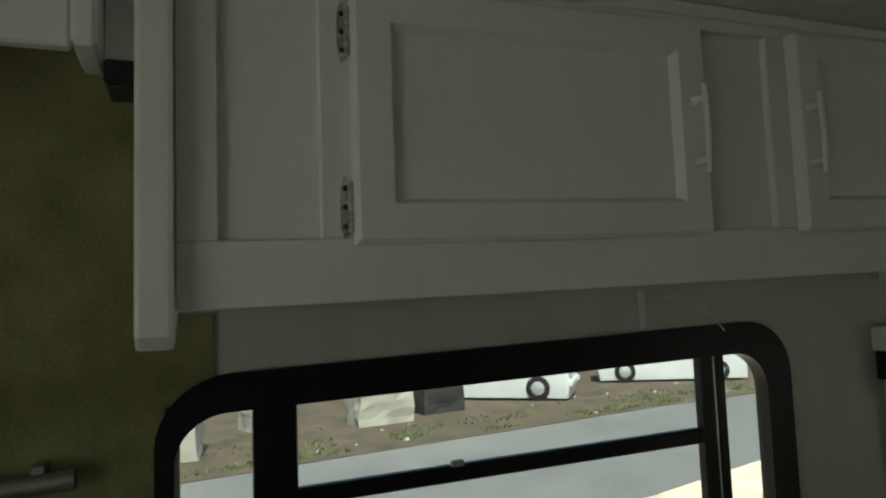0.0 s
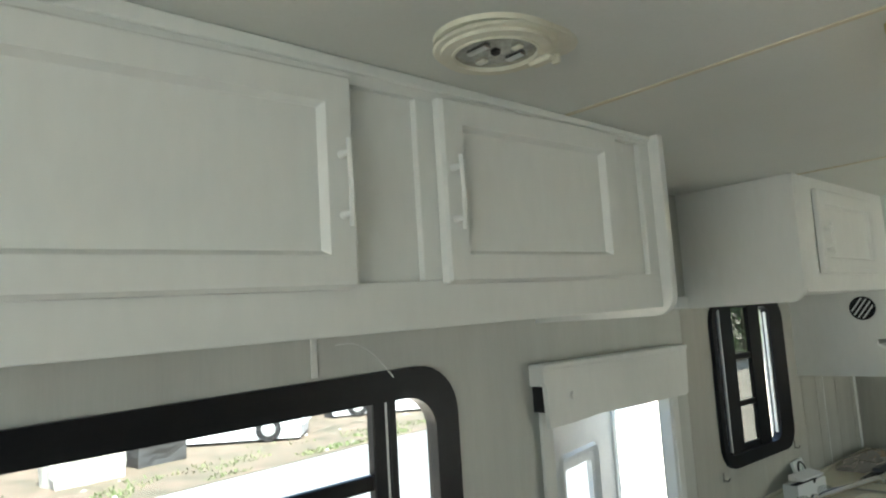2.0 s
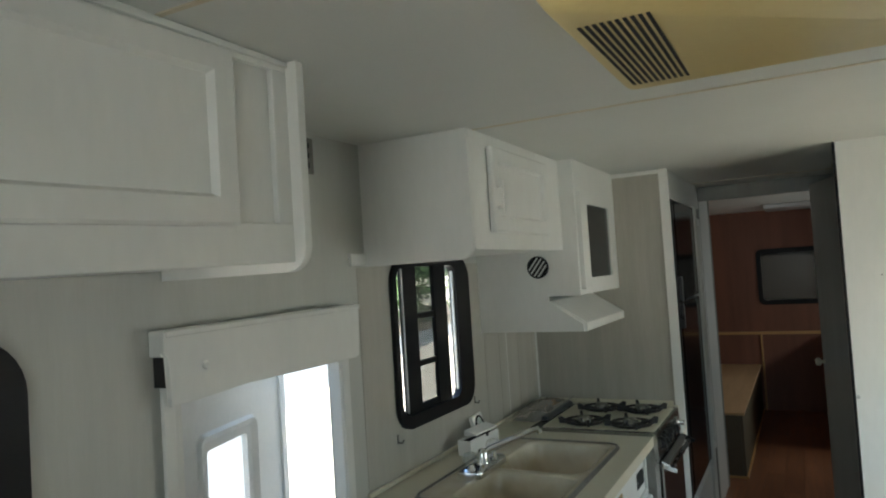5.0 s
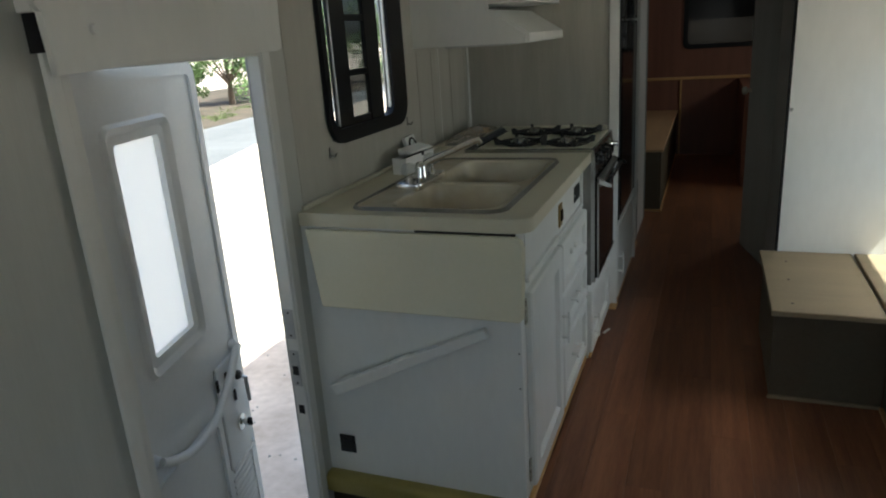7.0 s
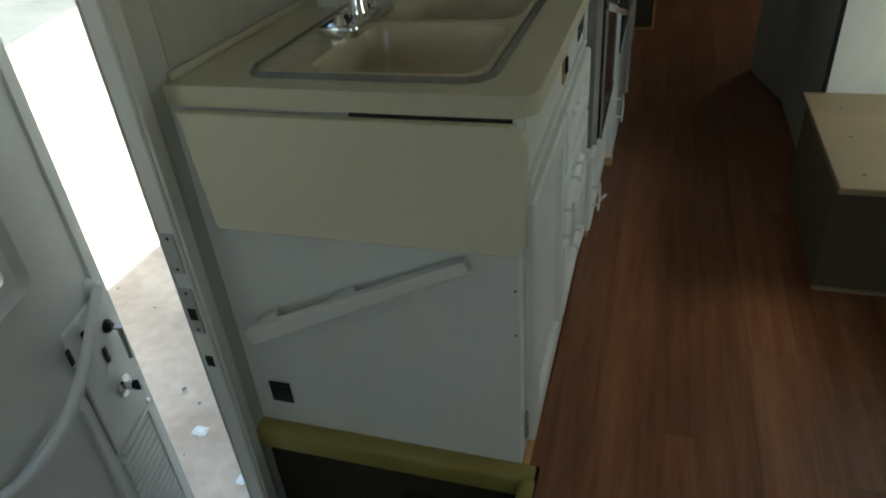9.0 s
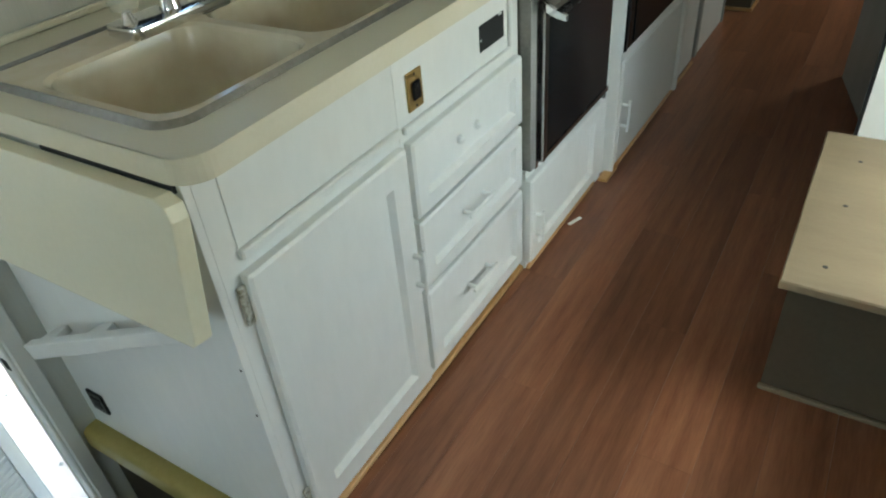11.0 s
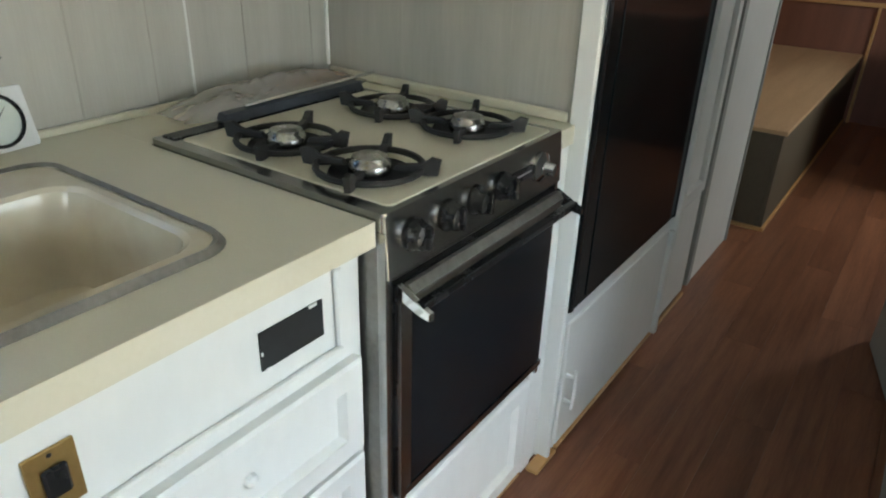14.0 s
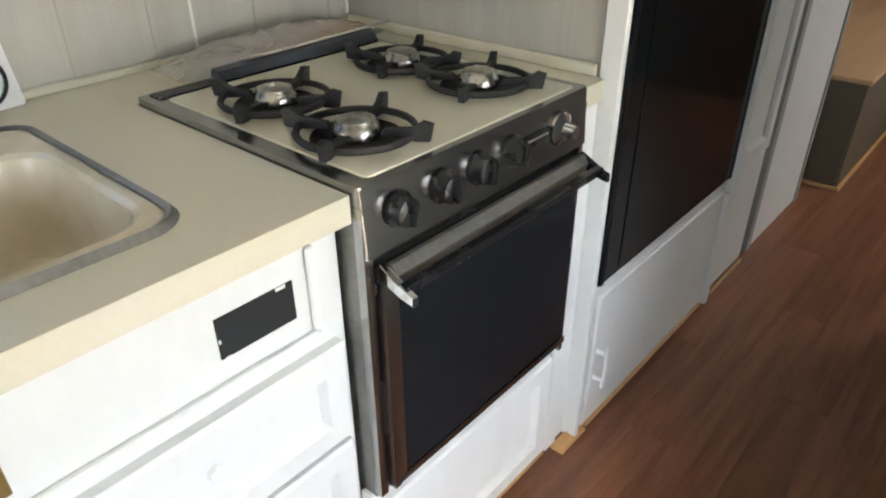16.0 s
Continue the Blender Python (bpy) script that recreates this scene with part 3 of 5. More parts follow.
for a, b in ((-2.404, -2.357), (-2.235, -2.175), (-1.69, -1.635), (-1.500, -1.44), (-0.955, -0.915), (-0.800, -0.752)):
    part("stile", boxes((C - 0.014, a, 1.732, C, b, 2.050), bev=0.0015), WHITE, overhead_cabinet)
bm = bmesh.new()
prism(bm, rrect(W + 0.001, 1.632, C + 0.028, CE - 0.001, (0.001, 0.05, 0.001, 0.001), 8), "y", -0.757, -0.735, bev=0.003)
part("end_panel", bm, WHITE, overhead_cabinet, smooth=True)
bm = bmesh.new()
prism(bm, [(W + 0.02, 1.66), (0.325, 1.61), (0.345, 1.625), (0.345, CE - 0.001), (W + 0.02, CE - 0.001)], "y", -2.446, -2.405, bev=0.006)
part("end_post", bm, WHITE, overhead_cabinet)
d = framed_door(overhead_cabinet, -2.197, -1.646, 1.722, 2.056, C + 0.002)
pull(d, -1.672, 1.812, 1.945, C + 0.02)
hinge(d, -2.200, 1.996, C + 0.001, 0.08)
hinge(d, -2.200, 1.770, C + 0.001, 0.08)
d = framed_door(overhead_cabinet, -1.461, -0.927, 1.724, 2.056, C + 0.002)
pull(d, -1.441, 1.815, 1.945, C + 0.02)
part("crown_strip", boxes((C - 0.002, -2.404, 2.078, C + 0.008, -0.757, CE - 0.002), bev=0.003), WHITE, overhead_cabinet)

sag(overhead_cabinet, lambda y, z: (y + 2.404) * 0.024 * min(1.0, max(0.0, (CE - 0.004 - z) / 0.06)) if y > -2.405 else 0.0)

bm = bmesh.new()
prism(bm, rrect(-1.484, 1.585, -1.470, 1.668, 0.002, 2), "x", W + 0.0005, W + 0.005)
solid("batten", bm, WHITE, "short white wall batten under the overhead cabinet", "trim", "structure")
bm = bmesh.new()
tube(bm, [(W + 0.012 + 0.07 * s, -1.43 + 0.10 * s, 1.650 - 0.075 * s + 0.03 * math.sin(math.pi * s)) for s in [i / 10 for i in range(11)]], 0.0012, 5)
solid("loose_wire", bm, WHITE, "thin white wire hanging by the wide window", "wire")

# carpeted corner
bm = bmesh.new()
box(bm, W + 0.001, -3.69, 0.0, W + 0.012, -2.470, CE - 0.002)
box(bm, W + 0.001, -2.470, 0.83, W + 0.012, -2.428, 1.500)
box(bm, W + 0.001, -2.470, 1.500, W + 0.012, -2.353, 1.650)
box(bm, W + 0.001, -2.470, 0.0, W + 0.012, -2.353, 0.83)
wc = solid("wall_carpet", bm, CARPET, "stained olive carpet glued to the side wall", "wall carpet", "structure")
upper_corner_cabinet = thing("upper_corner_cabinet", (0.0, -2.9, 1.99), "white painted cabinet over the carpeted corner", "cabinet")
part("body", boxes((0.170, -3.68, 1.996, 0.195, -2.531, CE - 0.001), bev=0.004), WHITE, upper_corner_cabinet)
part("end_post", boxes((0.08, -2.530, 1.997, 0.205, -2.499, CE - 0.001), bev=0.006), WHITE, upper_corner_cabinet)
part("filler_panel", boxes((0.11, -2.498, 2.006, 0.125, -2.4475, CE - 0.001)), WHITE, upper_corner_cabinet)
# Black block fills the unlit void beside the post; its colour is the shade.
solid("bracket", boxes((0.05, -2.498, 1.968, 0.14, -2.4475, 2.004), bev=0.004), KNOB, "black block standing in for the dark void behind the cabinet post", "bracket")
bm = tube(bmesh.new(), [(W + 0.05, -3.1, 1.380), (W + 0.05, -2.552, 1.408)], 0.016, 10)
box(bm, W + 0.0125, -2.612, 1.392, W + 0.055, -2.592, 1.434, bev=0.003)
solid("curtain_rail", bm, DULL, "grey metal rail end on the carpeted wall", "rail", smooth=True)

# kitchen overhead cabinet
K = 0.328
kitchen_cabinet = thing("kitchen_overhead_cabinet", (0.1, 0.5, 1.66), "white painted kitchen overhead cabinet with a rounded end panel", "cabinet")
bm = bmesh.new()
prism(bm, rrect(W + 0.001, 1.690, K, CE - 0.001, (0.001, 0.05, 0.001, 0.001), 6), "y", 0.085, 0.105, bev=0.002)
part("end_panel", bm, WHITE, kitchen_cabinet, smooth=True)
part("wall_cleat", boxes((W + 0.001, -0.010, 1.692, W + 0.014, 0.0845, 1.735), bev=0.003), WHITE, kitchen_cabinet)
part("body", boxes((W + 0.001, 0.106, 1.72, K - 0.012, 0.998, CE - 0.001)), WHITE, kitchen_cabinet)
part("face_frame", boxes((K - 0.012, 0.106, 1.72, K, 0.998, 1.785), (K - 0.012, 0.106, 2.06, K, 0.998, CE - 0.002), (K - 0.012, 0.106, 1.785, K, 0.225, 2.06), (K - 0.012, 0.79, 1.785, K, 0.998, 2.06)), WHITE, kitchen_cabinet)
d = framed_door(kitchen_cabinet, 0.232, 0.785, 1.778, 2.068, K + 0.001)
for z in (1.83, 2.02):
    part("hinge", boxes((K + 0.002, 0.786, z - 0.035, K + 0.008, 0.802, z + 0.035), bev=0.002), BRASS, d)
pull(d, 0.255, 1.84, 1.95, K + 0.018)

microwave_cabinet = thing("microwave_cabinet", (0.1, 1.35, 1.354), "white painted cabinet holding the microwave with hood panel below", "cabinet")
part("side_panel", prism(bmesh.new(), [(W + 0.001, 1.368), (0.395, 1.366), (0.395, 1.398), (0.245, 1.500), (0.245, 1.520), (0.392, 1.520), (0.392, CE - 0.001), (W + 0.001, CE - 0.001)], "y", 1.0, 1.016), WHITE, microwave_cabinet)
part("body", boxes((W + 0.001, 1.017, 1.522, 0.37, 1.697, CE - 0.001), (0.37, 1.017, 1.975, 0.392, 1.697, CE - 0.001), (0.37, 1.017, 1.522, 0.392, 1.697, 1.542), (0.37, 1.56, 1.542, 0.392, 1.697, 1.975)), WHITE, microwave_cabinet)
vent = part("vent", ring(bmesh.new(), rrect(0.159, 1.602, 0.257, 1.700, 0.049, 6), rrect(0.165, 1.608, 0.251, 1.694, 0.043, 6), "y", 0.992, 1.0), BLACK, microwave_cabinet, "round black vent grille", True)
part("vent_back", lathe(bmesh.new(), (0.208, 0.9985, 1.651), [(0.044, 0), (0.044, 0.001)], 20, "y"), DARKHOLE, vent)
for q in (-0.026, -0.009, 0.009, 0.026):
    h = math.sqrt(0.044 ** 2 - q * q)
    bm = boxes((0.208 + q - 0.003, 0.9935, 1.651 - h, 0.208 + q + 0.003, 0.9975, 1.651 + h))
    bm.transform(Matrix.Translation((0.208, 0, 1.651)) @ Matrix.Rotation(radians(38), 4, "Y") @ Matrix.Translation((-0.208, 0, -1.651)))
    part("slat", bm, WHITE, vent)
range_hood = thing("range_hood", (0.1, 1.35, 1.354), "white enamelled range hood with a sloping front lip", "range hood")
part("canopy", prism(bmesh.new(), [(W + 0.001, 1.372), (0.400, 1.364), (0.407, 1.368), (0.407, 1.402), (0.252, 1.500), (W + 0.001, 1.500)], "y", 1.017, 1.697, bev=0.002), WHITE, range_hood)
part("filter", boxes((0.02, 1.10, 1.358, 0.30, 1.60, 1.366)), ALU, range_hood)
microwave = thing("microwave", (0.39, 1.37, 1.53), "white built-in microwave with a dark window", "microwave")
part("door", ring(bmesh.new(), rrect(1.018, 1.544, 1.558, 1.973, 0.012, 3), rrect(1.118, 1.592, 1.505, 1.920, 0.02, 3), "x", 0.374, 0.412), WHITE, microwave)
part("pane", boxes((0.396, 1.113, 1.587, 0.402, 1.510, 1.925)), BLKGLASS, microwave, "dark glass")

# partition behind the stove
partition = thing("partition", (0.25, 1.72, 0.0), "white painted panelled partition between stove and fridge, its panel darkened for shade", "partition", kind="structure")
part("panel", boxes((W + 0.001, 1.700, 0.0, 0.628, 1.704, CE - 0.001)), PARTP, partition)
part("edge_strip", boxes((0.628, 1.688, 0.0, 0.674, 1.704, CE - 0.002), bev=0.003), WHITE, partition)
part("top_strip", boxes((W + 0.2, 1.690, CE - 0.022, 0.628, 1.700, CE - 0.002), bev=0.002), WHITE, partition)
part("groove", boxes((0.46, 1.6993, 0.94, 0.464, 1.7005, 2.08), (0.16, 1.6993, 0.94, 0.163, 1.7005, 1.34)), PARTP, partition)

# base cabinet run
base_cabinet = thing("base_cabinet", (0.25, 0.25, 0.0), "white painted sink base cabinet with an inset panel door", "cabinet")
F = 0.607
part("end_panel", boxes((W + 0.001, 0.004, 0.0, F, 0.020, 0.882), bev=0.001), WHITE, base_cabinet)
for z in (0.517, 0.403):
    part("screw", lathe(bmesh.new(), (0.598, 0.004, z), [(0.003, 0), (0.002, -0.001)], 8, "y"), IRON, base_cabinet)
part("back_panel", boxes((W + 0.001, 0.021, 0.0, W + 0.02, 0.505, 0.70)), WHITE, base_cabinet)
part("face_frame", boxes((F - 0.016, 0.020, 0.0, F, 0.505, 0.045), (F - 0.016, 0.020, 0.680, F, 0.505, 0.882), (F - 0.016, 0.020, 0.045, F, 0.07, 0.680), (F - 0.016, 0.48, 0.045, F, 0.505, 0.680)), WHITE, base_cabinet)
part("false_front", boxes((F, 0.062, 0.735, F + 0.003, 0.492, 0.872), bev=0.001), WHITE, base_cabinet)
part("rail_lip", boxes((F, 0.060, 0.716, F + 0.014, 0.498, 0.734), bev=0.003), WHITE, base_cabinet)
d = framed_door(base_cabinet, 0.052, 0.498, 0.037, 0.693, F + 0.001, stile=0.06)
pull(d, 0.478, 0.34, 0.46, F + 0.02)
for z in (0.635, 0.10):
    part("hinge", boxes((F + 0.001, 0.036, z - 0.04, F + 0.008, 0.052, z + 0.04), bev=0.002), CHIPPED, d)

drawer_unit = thing("drawer_unit", (0.25, 0.77, 0.0), "white painted three-drawer kitchen unit", "cabinet")
part("side", boxes((W + 0.1, 0.506, 0.0, F - 0.017, 0.522, 0.70)), WHITE, drawer_unit)
part("side", boxes((W + 0.1, 1.02, 0.0, F - 0.017, 1.038, 0.70)), WHITE, drawer_unit)
part("face_frame", boxes((F - 0.016, 0.506, 0.0, F, 1.042, 0.02), (F - 0.016, 0.506, 0.69, F, 1.042, 0.882), (F - 0.016, 0.506, 0.02, F, 0.53, 0.69), (F - 0.016, 1.015, 0.02, F, 1.042, 0.69)), WHITE, drawer_unit)
part("rail_lip", boxes((F, 0.515, 0.710, F + 0.012, 0.995, 0.726), (F, 0.985, 0.726, F + 0.010, 0.999, 0.86), bev=0.003), WHITE, drawer_unit)
for k, (a, b) in enumerate(((0.508, 0.692), (0.312, 0.497), (0.045, 0.298))):
    d = framed_door(drawer_unit, 0.517, 1.026, a, b, F + 0.001, stile=0.042, name="drawer")
    z = (a + b) / 2 + 0.005
    if k:
        pull(d, z, 0.70, 0.83, F + 0.012, across=True, r=0.005)
    else:
        for q in (0.72, 0.80):
            part("handle_stub", lathe(bmesh.new(), (F + 0.009, q, z), [(0.012, 0), (0.010, 0.008), (0.004, 0.012)], 8, "x"), WHITE, d)
outlet = thing("brass_switch", (F, 0.57, 0.745), "worn brass wall switch plate on the kitchen unit", "switch")
part("plate", boxes((F + 0.0005, 0.545, 0.745, F + 0.005, 0.598, 0.825), bev=0.001), BRASS, outlet)
part("toggle", boxes((F + 0.005, 0.558, 0.765, F + 0.011, 0.585, 0.805), bev=0.003), KNOB, outlet)
for z in (0.752, 0.818):
    part("screw", lathe(bmesh.new(), (F + 0.005, 0.5715, z), [(0.003, 0), (0.002, 0.001)], 8, "x"), IRON, outlet)
panel_ = thing("monitor_opening", (F, 0.904, 0.757), "black rectangular cut-out with chipped edges in a white unit", "opening")
part("opening", boxes((F + 0.0005, 0.846, 0.760, F + 0.003, 0.962, 0.820)), DARKHOLE, panel_)
for r in ((0.846, 0.785, 0.849, 0.79), (0.935, 0.8165, 0.950, 0.8215), (0.852, 0.7585, 0.86, 0.7615)):
    part("chip", boxes((F + 0.003, r[0], r[1], F + 0.0045, r[2], r[3])), WHITE, panel_)

# worktop round sink and stove
worktop = thing("worktop", (0.25, 0.5, 0.884), "cream laminate worktop with a yellowed front edge", "worktop")
bm = bmesh.new()
lay = [rrect(W + 0.002, 0.0, 0.638, 1.044, (0.001, 0.05, 0.001, 0.001), 6), rrect(0.075, 0.068, 0.535, 0.862, 0.05, 6)]
ring(bm, lay[0], lay[1], "z", 0.884, 0.922)
box(bm, W + 0.002, 1.0445, 0.884, 0.096, 1.698, 0.922)
box(bm, 0.0965, 1.604, 0.884, 0.638, 1.698, 0.922)
part("top", bm, CREAM, worktop)
o = rrect(W + 0.002, -0.003, 0.642, 1.044, (0.001, 0.053, 0.001, 0.001), 8)
bm = bmesh.new()
seq = [p for p in o if p[1] < 0.06 or p[0] > 0.6]
lo = [bm.verts.new((u, v, 0.882)) for u, v in seq]
hi = [bm.verts.new((u, v, 0.9225)) for u, v in seq]
li = [bm.verts.new((u - 0.003 if u > 0.55 else u, max(v, 0.0) if v < 0.06 and u < 0.57 else v, 0.9225)) for u, v in seq]
for k in range(len(seq) - 1):
    bm.faces.new((lo[k], lo[k + 1], hi[k + 1], hi[k]))
    if (hi[k].co - li[k].co).length > 1e-4 and (hi[k + 1].co - li[k + 1].co).length > 1e-4:
        bm.faces.new((hi[k], hi[k + 1], li[k + 1], li[k]))
part("edge_band", bm, EDGE, worktop, "yellowed laminate edge band")
part("edge_band", boxes((0.638, 1.604, 0.882, 0.642, 1.690, 0.9225)), EDGE, worktop)
part("back_trim", boxes((W + 0.002, 0.02, 0.9225, W + 0.014, 1.69, 0.938), (W + 0.014, 1.688, 0.9225, 0.62, 1.699, 0.945), bev=0.003), CREAM, worktop)

# hanging leaf and its prop on the end panel
leaf = thing("drop_leaf", (0.31, -0.02, 0.64), "cream laminate drop leaf hanging at the worktop end", "drop leaf")
bm = bmesh.new()
th = radians(9)
prism(bm, [(0.004, 0.004), (0.010, 0.0), (0.622, 0.0), (0.630, 0.008), (0.630, 0.205), (0.622, 0.226), (0.600, 0.235), (-0.046, 0.235)], "y", -0.032, 0.0, bev=0.003)
bm.transform(Matrix.Translation((0, -0.005, 0.876)) @ Matrix.Rotation(-th, 4, "X") @ Matrix.Translation((0, 0, -0.235)))
part("board", bm, LEAFM, leaf)
# Dark strip put in for the shadow in the gap above the leaf.
part("hinge_shadow", boxes((0.30, -0.0035, 0.868, 0.60, 0.003, 0.881)), IRON, leaf, "dark strip painted as the shadow in the hinge gap")
prop = thing("leaf_prop", (0.25, -0.02, 0.36), "white painted wooden prop bracket for the drop leaf", "bracket")
a0, b0 = Vector((0.006, -0.066, 0.362)), Vector((0.510, -0.020, 0.588))
arm_turn = Matrix.Translation(a0) @ (b0 - a0).to_track_quat("X", "Z").to_matrix().to_4x4()
long_ = (b0 - a0).length
bm = bmesh.new()
prism(bm, [(0, -0.019), (long_, -0.014), (long_, 0.014), (0, 0.019)], "y", -0.012, 0.012, bev=0.003)
bm.transform(arm_turn)
part("arm", bm, WHITE, prop)
for s0, s1, d in ((0.22, 0.27, 0.052), (0.01, 0.05, 0.066), (0.44, 0.50, 0.020)):
    bm = bmesh.new()
    prism(bm, [(s0 - 0.02, 0.010), (s1 + 0.02, 0.010), (s1, d), (s0, d)], "z", -0.009, 0.009, bev=0.002)
    bm.transform(arm_turn)
    part("spacer", bm, WHITE, prop)
sock = thing("socket", (0.01, 0.0, 0.125), "small black socket plate on the white end panel", "socket")
part("plate", boxes((-0.038, -0.003, 0.086, 0.020, 0.0038, 0.152), bev=0.002), KNOB, sock)
part("outlet", boxes((-0.025, -0.0045, 0.103, 0.007, -0.003, 0.135), bev=0.001), IRON, sock)

# ---- sink and tap ----
def bowl(bm, x0, y0, x1, y1, depth, top, r=0.06):
    """Moulded basin open at the top."""
    rings = []
    for ins, dz in ((0.0, 0.0), (0.008, -0.006), (0.014, -0.03), (0.022, -depth * 0.8), (0.035, -depth * 0.95), (0.06, -depth)):
        rings.append([bm.verts.new((u, v, top + dz)) for u, v in rrect(x0 + ins, y0 + ins, x1 - ins, y1 - ins, max(r - ins * 0.4, 0.02), 6)])
    for p, q in zip(rings, rings[1:]):
        for i in range(len(p)):
            j = (i + 1) % len(p)
            bm.faces.new((p[i], p[j], q[j], q[i]))
    bm.faces.new(rings[-1])
    return [v.co.copy() for v in rings[0]]


sink = thing("double_sink", (0.30, 0.465, 0.76), "cream double-bowl kitchen sink with a dull steel rim", "sink")
TOP = 0.928
B1, B2 = (0.175, 0.080, 0.525, 0.418), (0.175, 0.442, 0.525, 0.850)
bm = bmesh.new()
bowl(bm, *B1, 0.16, TOP)
part("bowl", bm, SINKM, sink, smooth=True)
bm = bmesh.new()
bowl(bm, *B2, 0.16, TOP)
part("bowl", bm, SINKM, sink, smooth=True)
bm = bmesh.new()
for (a, b, c, d), (p, q, r, s) in ((B1, (0.072, 0.066, 0.538, 0.430)), (B2, (0.072, 0.430, 0.538, 0.864))):
    inn, out = rrect(a, b, c, d, 0.06, 6), rrect(p, q, r, s, (0.04 if q < 0.2 else 0.001, 0.04 if q < 0.2 else 0.001, 0.04 if q > 0.2 else 0.001, 0.04 if q > 0.2 else 0.001), 6)
    vi, vo = [bm.verts.new((u, v, TOP)) for u, v in inn], [bm.verts.new((u, v, TOP)) for u, v in out]
    for i in range(len(vi)):
        j = (i + 1) % len(vi)
        bm.faces.new((vi[i], vi[j], vo[j], vo[i]))
part("deck", bm, SINKM, sink)
bm = bmesh.new()
oo, ii = rrect(0.054, 0.048, 0.556, 0.882, 0.06, 8), rrect(0.070, 0.064, 0.540, 0.866, 0.045, 8)
mid = rrect(0.062, 0.056, 0.548, 0.874, 0.052, 8)
rows = [[bm.verts.new((u, v, z)) for u, v in pts] for pts, z in ((oo, 0.9225), (mid, 0.933), (ii, 0.929))]
for p, q in zip(rows, rows[1:]):
    for i in range(len(p)):
        j = (i + 1) % len(p)
        bm.faces.new((p[i], p[j], q[j], q[i]))
part("rim", bm, DULL, sink, "dull steel rim", True)
for c in ((0.35, 0.25), (0.35, 0.645)):
    part("drain", lathe(bmesh.new(), (c[0], c[1], TOP - 0.1595), [(0.042, 0), (0.040, 0.004), (0.026, 0.002), (0.004, 0.001)], 20), STEEL, sink, smooth=True)
part("hole_cap", lathe(bmesh.new(), (0.135, 0.60, TOP), [(0.024, 0), (0.023, 0.004), (0.004, 0.006)], 18), DULL, sink, smooth=True)

tap = thing("mixer_tap", (0.155, 0.41, TOP), "chrome kitchen mixer tap with clear acrylic knobs", "tap")
bm = bmesh.new()
prism(bm, rrect(0.110, 0.285, 0.205, 0.535, 0.018, 4), "z", TOP, TOP + 0.024, bev=0.006)
part("base", bm, CHROME, tap, smooth=True)
part("spout_hub", lathe(bmesh.new(), (0.158, 0.41, TOP + 0.02), [(0.023, 0), (0.020, 0.018), (0.019, 0.04), (0.015, 0.052), (0.010, 0.056)], 18), CHROME, tap, smooth=True)
part("spout", tube(bmesh.new(), [(0.158, 0.41, TOP + 0.055), (0.180, 0.425, TOP + 0.073), (0.318, 0.505, TOP + 0.128), (0.336, 0.516, TOP + 0.132), (0.342, 0.520, TOP + 0.118)], [0.012, 0.012, 0.010, 0.012, 0.013], 10), CHROME, tap, smooth=True)
for y in (0.312, 0.508):
    k = part("knob", lathe(bmesh.new(), (0.158, y, TOP + 0.045), [(0.012, 0), (0.026, 0.006), (0.030, 0.022), (0.024, 0.038), (0.010, 0.044)], 10), ACRYLIC, tap, "clear faceted acrylic knob", True)
    part("knob_stem", lathe(bmesh.new(), (0.158, y, TOP + 0.022), [(0.017, 0), (0.012, 0.012), (0.008, 0.024)], 12), CHROME, k, smooth=True)

CAPM = surf("worn_bright_burner_cap", (0.24, 0.235, 0.22), (0.62, 0.61, 0.58), 0.24, metal=1.0, scale=28, fine=120, bump=0.15)

# ---- stove ----
stove = thing("stove", (0.37, 1.323, 0.33), "built-in steel gas stove with cream hob and black oven door", "stove")
SY0, SY1 = 1.047, 1.602
part("hob_frame", ring(bmesh.new(), rrect(0.098, SY0, 0.655, SY1, 0.006, 2), rrect(0.150, SY0 + 0.030, 0.640, SY1 - 0.022, 0.01, 2), "z", 0.905, 0.934), STEEL, stove)
bm = bmesh.new()
prism(bm, rrect(0.148, SY0 + 0.028, 0.642, SY1 - 0.020, 0.012, 3), "z", 0.905, 0.936, bev=0.003)
part("hob_top", bm, CREAM, stove, "cream enamelled hob")
part("back_channel", boxes((0.104, SY0 + 0.02, 0.9342, 0.142, SY1 - 0.02, 0.9365)), KNOB, stove)
part("body", boxes((0.10, SY0 + 0.004, 0.345, 0.640, SY1 - 0.004, 0.904)), DULL, stove)
part("side_trim", boxes((0.641, SY0, 0.36, 0.657, SY0 + 0.016, 0.904)), STEEL, stove)
part("side_trim", boxes((0.641, SY1 - 0.011, 0.34, 0.657, SY1, 0.904)), STEEL, stove)
bm = bmesh.new()
prism(bm, [(0.641, 0.828), (0.662, 0.828), (0.655, 0.930), (0.641, 0.930)], "y", SY0 + 0.001, SY1 - 0.001, bev=0.002)
part("control_panel", bm, STEEL, stove)
for k, y in enumerate((1.112, 1.204, 1.288, 1.372)):
    kb = part("knob", lathe(bmesh.new(), (0.658, y, 0.883), [(0.027, 0), (0.027, 0.004), (0.023, 0.008), (0.021, 0.024), (0.014, 0.027)], 18, "x"), KNOB, stove, smooth=True)
    part("grip", boxes((0.682, y - 0.004, 0.864, 0.692, y + 0.004, 0.902), bev=0.002), KNOB, kb)
